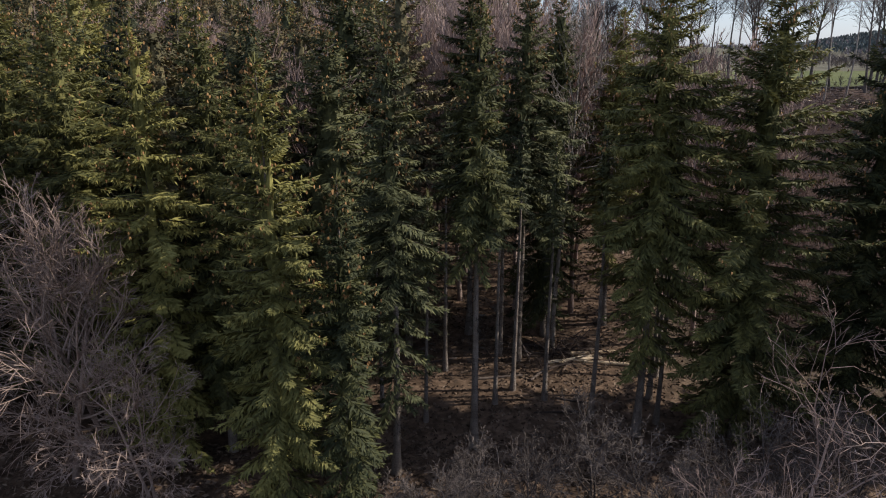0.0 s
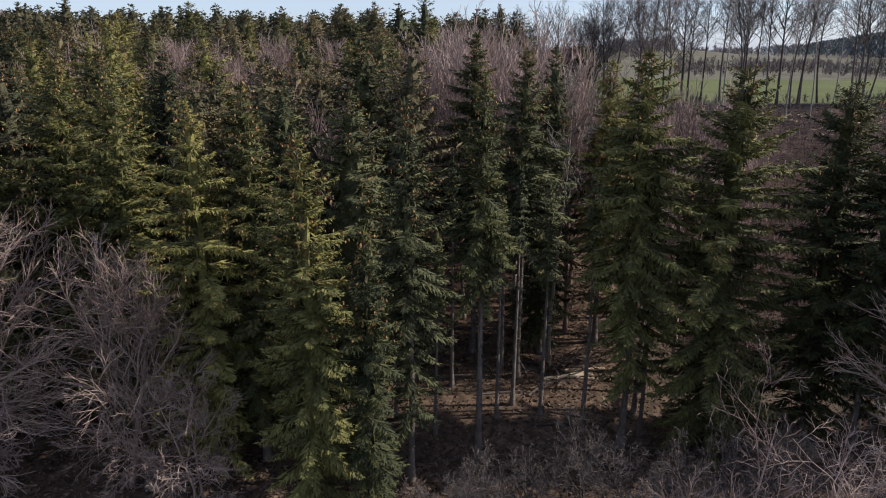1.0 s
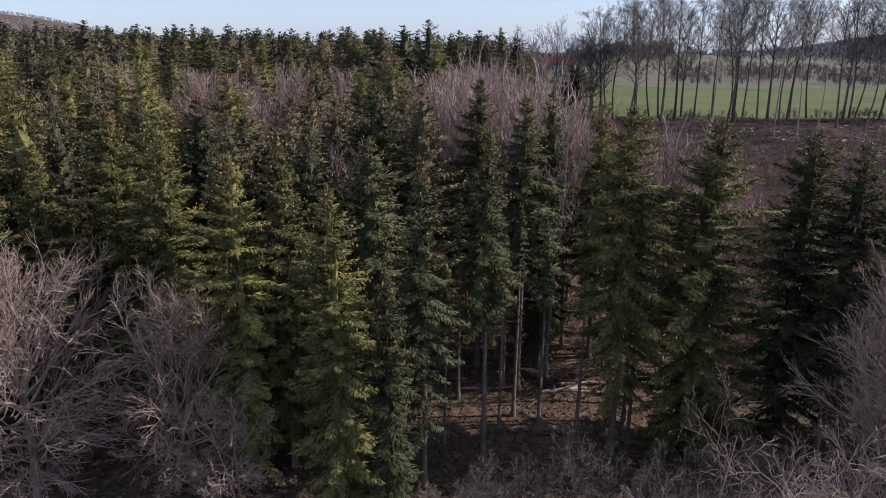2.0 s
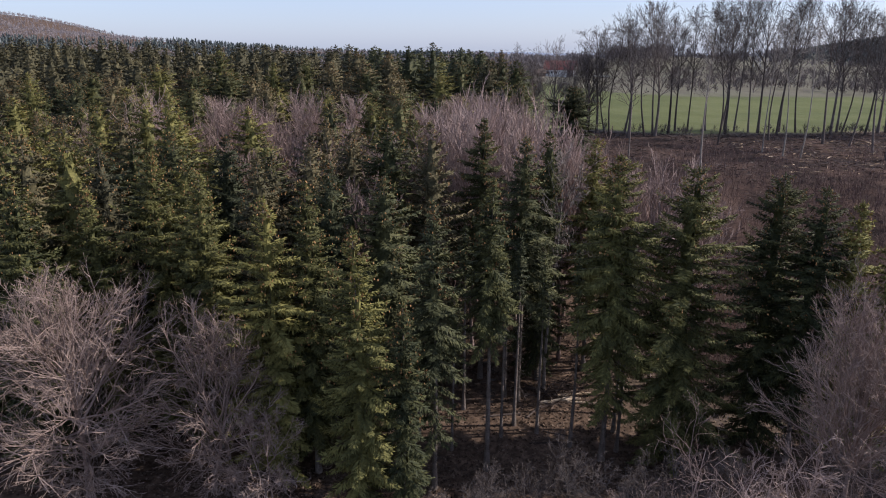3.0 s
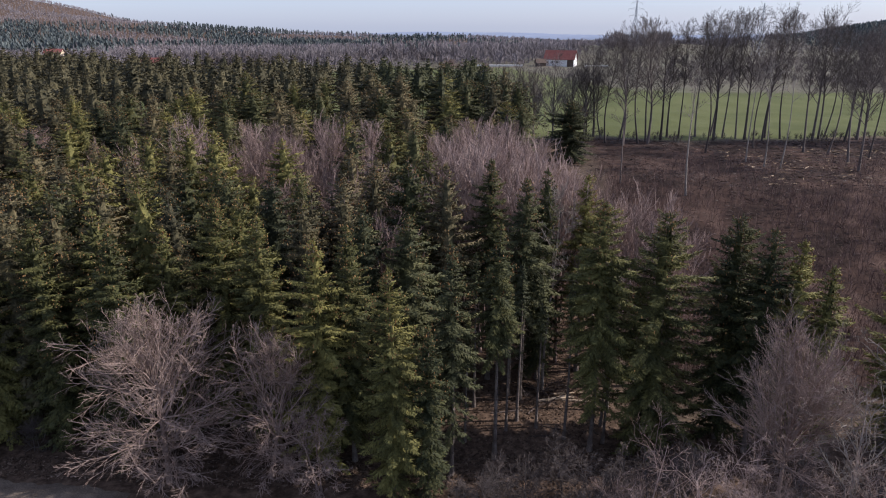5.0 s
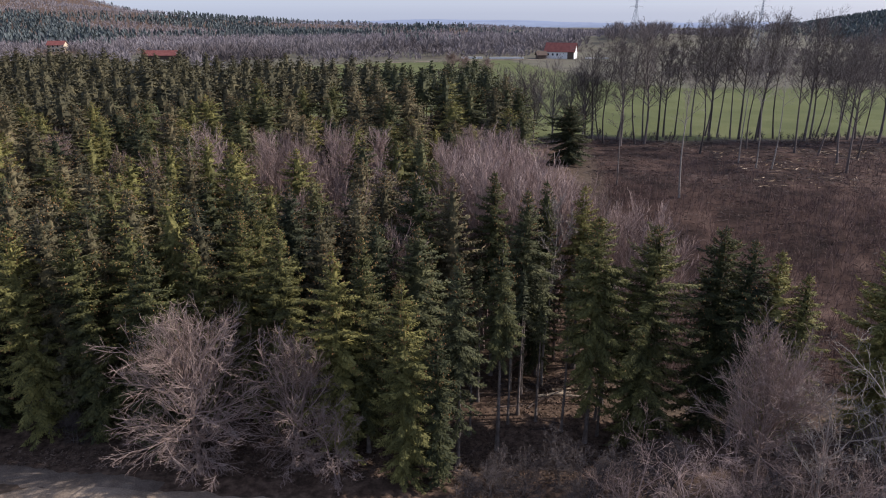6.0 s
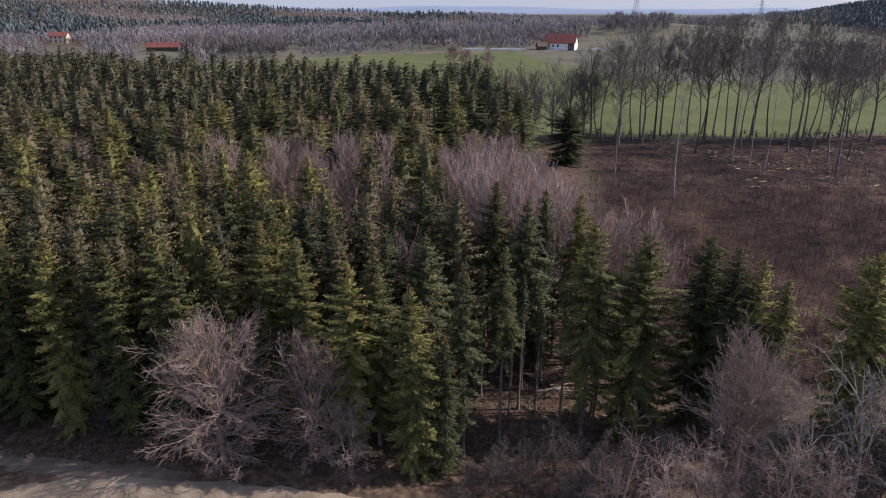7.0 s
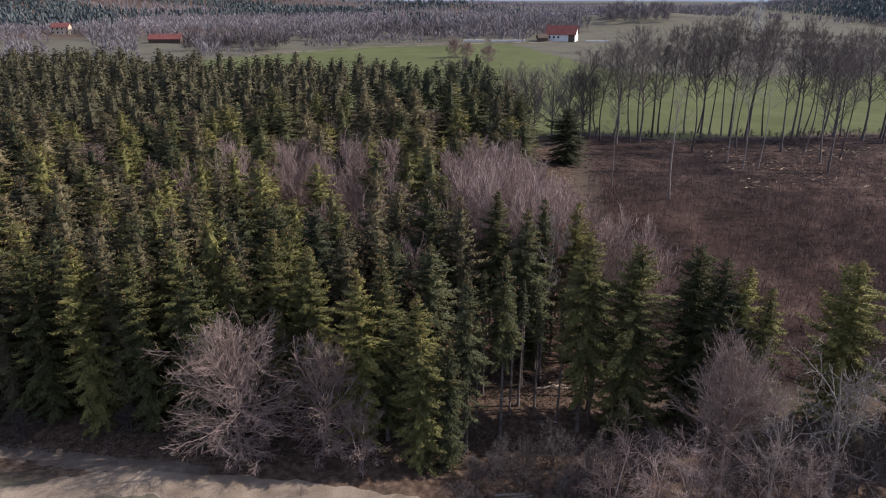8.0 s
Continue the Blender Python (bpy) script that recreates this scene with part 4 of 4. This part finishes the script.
scatter("dry_grass", 14000, (-75, 30, 16, 23.5), lambda x, y, r: (y < 23.3 - 0.062 * x) & (r.random(len(x)) < 0.9), (0.2, 0.5), (0.04, 0.09), (0.7, 1.4),
        material("dry_grass", [(0.13, 0.115, 0.05), (0.24, 0.20, 0.10), (0.20, 0.21, 0.08)], 0.4, 0.9, spread=0.5), "dry grass on the verge of the track", "grass", 26)


def log(x, y, length, r, turn, mat, rise=0.0, lift=0.0, label="pale barked log lying on the wood's floor"):
    bm = bmesh.new()
    bmesh.ops.create_cone(bm, cap_ends=True, segments=10, radius1=r, radius2=r * 0.8, depth=length, matrix=pose(0, 0, 0, 0, 90, 0))
    bmesh.ops.bevel(bm, geom=[e for e in bm.edges if e.calc_face_angle(0) > 1.2], offset=r * 0.12, segments=1, affect="EDGES")
    for v in bm.verts:
        v.co += noise.noise_vector(v.co * 1.5) * r * 0.15
    me = bpy.data.meshes.new("log")
    bm.to_mesh(me)
    bm.free()
    me.materials.append(mat)
    ob = new("log", me)
    ob.matrix_basis = pose(x, y, float(height(x, y)) + r * 0.8 + lift, 0, rise, turn)
    return tagged(ob, label, "log", "logs on the wood's floor")


for k, (x, y, ln, r, turn, lift) in enumerate([
        (10.2, 49.4, 4.5, 0.20, 12, 0.0), (10.9, 49.9, 4.0, 0.18, 24, 0.05), (11.8, 50.3, 3.6, 0.16, 8, 0.30), (9.2, 48.7, 3.2, 0.13, 35, 0.0), (12.6, 49.2, 3.4, 0.17, -8, 0.0),
        (7.2, 47.0, 3.0, 0.10, 55, 0.0), (4.0, 46.4, 3.8, 0.10, 10, 0.0), (6.0, 52.0, 4.2, 0.11, -15, 0.0), (14.5, 47.5, 3.0, 0.12, 40, 0.0), (-0.6, 49.0, 3.5, 0.10, 20, 0.0),
        (7.5, 41.5, 3.0, 0.08, 5, 0.0), (8.8, 43.0, 2.6, 0.09, -20, 0.0)]):
    log(x, y, ln, r, turn, WOOD_CUT if k in (0, 1, 2, 4) else BRASH, lift=lift)
log(2.2, 26.7, 3.6, 0.16, 4, BARK_PALE, label="grey log lying beside the gravel track")
log(3.4, 26.3, 2.8, 0.12, 10, BARK_PALE, label="grey log lying beside the gravel track")
# heap of cut branches in the wood
r = np.random.default_rng(31)
n = 420
p = np.stack([9.5 + r.normal(0, 2.4, n), 50.6 + r.normal(0, 1.1, n), np.zeros(n)], axis=1)
p[:, 2] = height(p[:, 0], p[:, 1]) + np.abs(r.normal(0, 0.35, n))
v = kites(p, np.stack([r.normal(0, 1, n), r.normal(0, 0.8, n), r.normal(0.1, 0.25, n)], axis=1), r.uniform(0.8, 2.6, n), r.uniform(0.05, 0.12, n), r.normal(0, 1, (n, 3)))
tagged(new("brush_heap", mesh_of("brush_heap", v, quads(v), BRASH)), "heap of cut grey-brown branches on the wood's floor", "brush heap", kind="stuff")
# thin bare undergrowth poles inside the wood
POLES = [(-1.0, 40.5, 15), (3.6, 42.5, 17), (5.0, 44.5, 19), (7.0, 43.0, 18), (9.8, 41.2, 19), (-4.2, 42.5, 16), (-6.5, 47.0, 18), (14.5, 44.0, 20), (16.0, 47.5, 19), (4.4, 50.0, 20), (0.2, 47.5, 19), (13.8, 40.4, 18)]
for k, (x, y, h) in enumerate(POLES):
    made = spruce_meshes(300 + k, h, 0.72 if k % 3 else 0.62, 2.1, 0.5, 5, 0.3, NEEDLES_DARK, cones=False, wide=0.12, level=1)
    t = tree_from("thin_spruce", made, "thin dark-stemmed spruce with a small high crown", group="thin spruces inside the wood")
    t.matrix_basis = stand(x, y, turn=50 * k)


# ---- distance: farm, barn, house, pylons, hedges, wooded hills ----
def gable_house(name, x, y, length, depth, eaves, ridge, turn, wall_mat, roof_mat, label, windows=(), boards=0.0):
    """A house with a gable roof; its ridge runs along its own x."""
    root = new(name)
    root.matrix_basis = pose(x, y, float(height(x, y)) - 0.3, 0, 0, turn)
    a, b = length / 2, depth / 2
    bm = bmesh.new()
    box(bm, -a, a, -b, b, 0, eaves)
    gab = [bm.verts.new((s * a, t * b, eaves)) for s in (-1, 1) for t in (-1, 1)]
    tops = [bm.verts.new((s * a, 0, ridge)) for s in (-1, 1)]
    bm.faces.new((gab[0], gab[1], tops[0]))
    bm.faces.new((gab[3], gab[2], tops[1]))
    part("wall", bm, wall_mat, root)
    bm = bmesh.new()
    over = 0.7
    for s in (-1, 1):
        e = Vector((0, s * (b + over), eaves - over * (ridge - eaves) / b))
        t = Vector((0, 0, ridge))
        lift = Vector((0, 0, 0.3))
        pts = [Vector((q * (a + over), 0, 0)) + w for w in (e + lift * 0.1, t + lift * 0.1, t + lift, e + lift) for q in (-1, 1)]
        vs = [bm.verts.new(q) for q in pts]
        for f in ((0, 1, 3, 2), (2, 3, 5, 4), (4, 5, 7, 6), (6, 7, 1, 0), (0, 2, 4, 6), (1, 7, 5, 3)):
            bm.faces.new([vs[k] for k in f])
    bmesh.ops.recalc_face_normals(bm, faces=bm.faces)
    part("roof", bm, roof_mat, root)
    if boards:
        bm = bmesh.new()
        box(bm, a * (1 - boards), a - 0.4, -b - 0.06, -b + 0.2, 0, eaves - 0.3)
        part("gate", bm, BROWN_WOOD, root)
    for wx, wz, ww, wh in windows:
        bm = bmesh.new()
        box(bm, wx - ww / 2, wx + ww / 2, -b - 0.05, -b + 0.1, wz - wh / 2, wz + wh / 2)
        w = part("window", bm, DARK_GLASS, root)
        bm = bmesh.new()
        for s in (-1, 1):
            box(bm, wx + s * ww / 2 - 0.06, wx + s * ww / 2 + 0.06, -b - 0.10, -b + 0.02, wz - wh / 2, wz + wh / 2)
            box(bm, wx - ww / 2 - 0.06, wx + ww / 2 + 0.06, -b - 0.10, -b + 0.02, wz + s * wh / 2 - 0.06, wz + s * wh / 2 + 0.06)
        part("frame", bm, WHITE_WALL, w)
    return tagged(root, label, "house")


gable_house("farmhouse", 86.0, 520.0, 22.5, 11.5, 5.6, 11.4, -22, WHITE_WALL, RED_TILE, "white farmhouse with a steep red tiled roof beyond the field",
            windows=[(-8.5, 3.2, 1.5, 1.7), (-5, 3.2, 1.5, 1.7), (-1.5, 3.2, 1.5, 1.7)], boards=0.45)
gable_house("shed", 70.5, 517.0, 7.0, 6.0, 3.2, 5.6, 8, BROWN_WOOD, BROWN_WOOD, "dark weathered wooden shed beside the farmhouse")
gable_house("barn", -217.0, 515.0, 23.5, 10.0, 3.2, 6.4, 3, BROWN_WOOD, RED_TILE, "long low barn with a bright red roof in the meadow")
gable_house("house", -347.0, 614.0, 14.0, 10.0, 6.6, 9.8, 6, YELLOW_WALL, RED_TILE, "yellow house with a red roof among bare trees",
            windows=[(-6, 5.4, 1.6, 1.9), (-2, 5.4, 1.6, 1.9), (2, 5.4, 1.6, 1.9), (6, 5.4, 1.6, 1.9), (-6, 2.2, 1.6, 1.9), (-2, 2.2, 1.6, 1.9), (2, 2.2, 1.6, 1.9), (6, 2.2, 1.6, 1.9)])


def yard_wall(x, y, length, h, turn, mat, label):
    bm = bmesh.new()
    box(bm, -length / 2, length / 2, -0.3, 0.3, 0, h)
    bmesh.ops.bevel(bm, geom=list(bm.edges), offset=0.08, segments=1, affect="EDGES")
    me = bpy.data.meshes.new("yard_wall")
    bm.to_mesh(me)
    bm.free()
    me.materials.append(mat)
    ob = new("yard_wall", me)
    ob.matrix_basis = pose(x, y, float(height(x, y)) - 0.1, 0, 0, turn)
    tagged(ob, label, "wall")


yard_wall(44.0, 514.0, 26.0, 1.3, 3, WHITE_WALL, "low pale wall beside the farm yard")
yard_wall(18.0, 517.0, 16.0, 1.5, 2, WHITE_WALL, "low pale wall beside the farm yard")
yard_wall(112.0, 512.0, 18.0, 1.0, -4, WHITE_WALL, "low pale wall beside the farm yard")


def strut(pile, a, b, r):
    v, f = tube([a, b], [r, r], 4)
    pile.add(v, f)


def pylon(x, y, h, turn):
    root = new("pylon")
    root.matrix_basis = pose(x, y, float(height(x, y)) - 0.5, 0, 0, turn)

    def half(z):
        return 3.6 * (1 - z / (h * 0.62)) + 0.9 if z < h * 0.62 else 0.9 * (1 - (z - h * 0.62) / (h * 0.45))

    for sx in (-1, 1):
        for sy in (-1, 1):
            pile = Pile()
            zs = np.linspace(0, h, 9)
            v, f = tube([(sx * half(z), sy * half(z), z) for z in zs], np.full(9, 0.16), 4)
            pile.add(v, f)
            part("leg", pile.mesh("leg", STEEL), None, root)
    pile = Pile()
    zs = np.concatenate([np.linspace(0, h * 0.62, 7), np.linspace(h * 0.68, h * 0.97, 7)])
    for z0, z1 in zip(zs[:-1], zs[1:]):
        for k in range(4):
            c = [(-1, -1), (1, -1), (1, 1), (-1, 1)]
            p, q = c[k], c[(k + 1) % 4]
            w0, w1 = half(z0), half(z1)
            strut(pile, (p[0] * w0, p[1] * w0, z0), (q[0] * w1, q[1] * w1, z1), 0.09)
            strut(pile, (q[0] * w0, q[1] * w0, z0), (p[0] * w1, p[1] * w1, z1), 0.09)
    part("lattice", pile.mesh("lattice", STEEL), None, root)
    for z, w in ((h * 0.66, 7.5), (h * 0.80, 9.0), (h * 0.93, 6.0)):
        pile = Pile()
        for s in (-1, 1):
            strut(pile, (0, 0, z), (s * w, 0, z), 0.14)
            strut(pile, (0, 0, z + 1.8), (s * w, 0, z), 0.10)
            strut(pile, (s * w, 0, z), (s * w, 0, z - 1.8), 0.10)
        part("arm", pile.mesh("arm", STEEL), None, root)
    tagged(root, "grey steel lattice pylon with three cross arms", "pylon", "pylons of the power line")


pylon(270.0, 600.0, 46.0, 18)
pylon(188.0, 700.0, 44.0, 18)


def far_trees(name, places, conifer, mat, label, seed, blades_each=12, thick=0.085):
    """Small plain trees for the distance, all in one mesh."""
    r = np.random.default_rng(seed)
    blades = []
    n = len(places)
    x, y, h = places.T
    g = height(x, y)
    if conifer:
        for k in range(8):
            t = (k // 2) / 4.2
            az = r.uniform(0, 6.283, n)
            top = np.stack([x, y, g + h * (1 - 0.62 * t)], axis=1)
            d = np.stack([np.cos(az) * 0.27, np.sin(az) * 0.27, np.full(n, -1.0)], axis=1)
            blades.append(kites(top, d, h * (0.36 + 0.12 * r.random(n)), h * 0.20, np.stack([-np.sin(az), np.cos(az), np.zeros(n)], axis=1)))
    else:
        trunk = np.stack([x, y, g], axis=1)
        blades.append(kites(trunk, np.tile([0, 0, 1.0], (n, 1)), h * 0.9, h * min(0.05, thick), r.normal(0, 1, (n, 3))))
        for k in range(blades_each):
            az, el = r.uniform(0, 6.283, n), r.uniform(0.35, 1.45, n)
            p = np.stack([x, y, g + h * r.uniform(0.12, 0.55, n)], axis=1)
            d = np.stack([np.cos(az) * np.cos(el), np.sin(az) * np.cos(el), np.sin(el)], axis=1)
            blades.append(kites(p, d, h * r.uniform(0.3, 0.52, n), h * r.uniform(0.6, 1.3, n) * thick, r.normal(0, 1, (n, 3))))
    v = np.concatenate(blades)
    return tagged(new(name, mesh_of(name, v, quads(v), mat)), label, "trees", kind="stuff")


def fan(n, d0, d1, a0, a1, seed, power=1.0):
    """Random places in a wedge seen from the wood's edge: distances in metres, angles in degrees to the right of straight ahead."""
    r = np.random.default_rng(seed)
    d = d0 + (d1 - d0) * r.random(n) ** power
    a = np.radians(r.uniform(a0, a1, n))
    return d * np.sin(a), d * np.cos(a), r


def chosen(x, y, h, ok):
    return np.stack([x[ok], y[ok], h[ok]], axis=1)


def open_land(x, y):
    f = zone_masks(x, y)[0] > 0.1
    farm = (np.hypot(x - 84, y - 520) < 26) | (np.hypot(x + 221, y - 515) < 22) | (np.hypot(x + 347, y - 612) < 14)
    sight = (np.abs(x / np.maximum(1, y) - 84 / 520) < 0.05) & (y < 520) | (np.abs(x / np.maximum(1, y) + 0.43) < 0.045) & (y < 515) | (np.abs(x / np.maximum(1, y) + 0.566) < 0.03) & (y < 612)
    return f | farm | sight


x, y, r = fan(38000, 715, 2500, -44, 16, 41, 1.15)
side = np.degrees(np.arctan2(x, y))
reach = np.hypot(x, y)
band = step(880, 960, reach + 90 * np.sin(x * 0.011)) * (1 - step(1300, 1420, reach + 120 * np.sin(x * 0.007 + 1)))
pine = 0.30 * band + 0.80 * patches(x, y, 110, 2) + 0.07 * r.normal(0, 1, len(x)) > 0.69
h = r.uniform(7, 13, len(x))
pine &= side < r.normal(0, 4, len(x))
hills = r.random(len(x)) < 0.8 * (1 - step(6, 16, side))
far_trees("conifer_hillside", chosen(x, y, h, pine), True, HAZED_CONIFER, "dark conifer patches on the wooded hills", 42)
far_trees("broadleaf_hillside", chosen(x, y, h * 0.8, ~pine & hills), False, HAZED_BARE, "grey-brown leafless woods on the hills", 43, 8, 0.075)
x, y, r = fan(9000, 620, 1400, 24, 46, 44, 1.0)
h = r.uniform(9, 15, len(x)) * (0.35 + 0.65 * step(24, 34, np.degrees(np.arctan2(x, y))))
far_trees("conifer_ridge", chosen(x, y, h, np.hypot(x, y) > 600 + 28 * np.maximum(0, 40 - np.degrees(np.arctan2(x, y)))), True, HAZED_CONIFER, "dark conifer wood on the ridge beyond the field", 45)
x, y, r = fan(6000, 800, 2600, 2, 40, 46, 1.1)
h = r.uniform(7, 12, len(x))
ok = patches(x, y, 120, 5) > 0.5
far_trees("far_broadleaf_wood", chosen(x, y, h, ok), False, HAZED_BARE, "grey leafless woods far beyond the fields", 47)
x, y, r = fan(2200, 330, 640, 18, 46, 52, 1.0)
h = r.uniform(3, 8, len(x))
ok = (zone_masks(x, y)[0] < 0.1) & (x > 110) & (patches(x, y, 30, 9) > 0.40) & (np.hypot(x - 270, y - 600) > 12)
far_trees("valley_scrub", chosen(x, y, h, ok), False, SCRUB, "grey leafless scrub and small trees beyond the field", 53, 26, 0.03)
# hedges and bare trees between the fields
x, y, r = fan(5200, 400, 860, -44, 11, 48, 1.0)
h = r.uniform(3.5, 12, len(x))
ok = (patches(x, y, 42, 7) > 0.40) & ~open_land(x, y)
far_trees("hedge_trees", chosen(x, y, h, ok), False, HAZED_BARE, "leafless hedges and bare trees between the meadows", 49, 22, 0.045)
x, y, r = fan(260, 236, 330, -4, 8, 50)
h = r.uniform(4, 9, len(x))
far_trees("field_bushes", chosen(x, y, h, (np.abs(x - 6 + 0.05 * (y - 260)) < 9) & (r.random(len(x)) < 0.7)), False, SCRUB, "leafless bushes in a strip across the field", 51, 34, 0.03)


for k, (x, y, h) in enumerate([(1.5, 388.0, 11.0), (9.0, 392.0, 8.5), (20.0, 362.0, 9.0)]):
    bare_tree("bush", 400 + k, x, y, h, "round brown leafless bush in the green field", group="bushes in the field", fork=0.05, spread=h * 0.7, counts=(30, 7, 5, 3), bark=BARK_GREY, up=0.3, twig=0.08, thick=4.0, low=0)

# groves of bare trees behind the farms: slope to the side from and to, distance from and to, height from and to, count
GROVES = [(-0.355, -0.215, 480, 570, 8, 17, 110), (-0.214, -0.109, 570, 680, 9, 18, 80), (-0.109, 0.0, 575, 660, 10, 20, 70), (0.0, 0.14, 600, 720, 9, 19, 110),
          (-0.66, -0.56, 600, 740, 7, 12, 70), (-0.53, -0.42, 610, 720, 6, 11, 80), (0.25, 0.40, 900, 1000, 10, 16, 150), (0.13, 0.2, 640, 720, 8, 14, 30), (0.22, 0.31, 700, 790, 10, 17, 110)]
for k, (s0, s1, d0, d1, h0, h1, count) in enumerate(GROVES):
    r = np.random.default_rng(300 + k)
    y = r.uniform(d0, d1, count) - 43
    x = r.uniform(s0, s1, count) * (y + 43) - 5
    h = r.uniform(h0, h1, count)
    far_trees("grove", chosen(x, y, h, zone_masks(x, y)[0] < 0.1), False, GROVE, "grey-brown leafless grove standing among the meadows", 310 + k, 46, 0.026)

r = np.random.default_rng(61)
x = r.uniform(26, 126, 130)
y = 151 + 3 * np.sin(x * 0.07) + 2 * np.sin(x * 0.19) + r.normal(0, 1.5, 130)
far_trees("edge_scrub", np.stack([x, y, r.uniform(0.8, 3.4, 130)], axis=1), False, SCRUB, "low leafless scrub under the tall trees at the field's edge", 62, 30, 0.03)


def farm_track():
    """A pale track along the top of the field."""
    s = np.linspace(0, 1, 60)
    X = -128 + 210 * s
    Y = 402 + 105 * np.sin(s * 1.5) ** 0.8
    wide = np.array([-1.7, 0, 1.7])
    P = np.stack([np.repeat(X[:, None], 3, 1), Y[:, None] + wide[None], np.zeros((60, 3))], axis=-1)
    P[..., 2] = height(P[..., 0], P[..., 1]) + 0.12
    i, j = np.meshgrid(np.arange(59), np.arange(2), indexing="ij")
    a = i * 3 + j
    f = np.stack([a, a + 3, a + 4, a + 1], axis=-1).reshape(-1, 4)
    tagged(new("path", mesh_of("path", P.reshape(-1, 3), f, GRAVEL)), "pale gravel path along the top of the field", "path", kind="structure")


farm_track()


def far_ridges():
    """Wooded ridges on the horizon, distance haze painted in as their blue colour."""
    blue = material("hazed_ridge", [(0.20, 0.235, 0.31), (0.25, 0.29, 0.37)], 0.002, 1.0)
    for k, (dist, base, swing) in enumerate(((3300, 6, 8), (4300, 6, 16))):
        a = np.radians(np.linspace(-52, 52, 260))
        top = base + swing * (np.sin(a * 7 + k * 2) * 0.5 + np.sin(a * 17 + k) * 0.3 + np.sin(a * 41 + 3 * k) * 0.12) + np.random.default_rng(70 + k).normal(0, 0.5, 260)
        rows = []
        for back, z in ((0, np.full(260, -35.0)), (60, top * 0.6 - 12), (200, top), (420, np.full(260, -35.0))):
            rows.append(np.stack([(dist + back) * np.sin(a), (dist + back) * np.cos(a), z], axis=1))
        v = np.concatenate(rows)
        i, j = np.meshgrid(np.arange(3), np.arange(259), indexing="ij")
        q = i * 260 + j
        f = np.stack([q, q + 1, q + 261, q + 260], axis=-1).reshape(-1, 4)
        tagged(new("backdrop", mesh_of("backdrop", v, f, blue, True)), "wooded ridge on the far horizon, coloured blue by painted haze", "hills", kind="structure")


far_ridges()
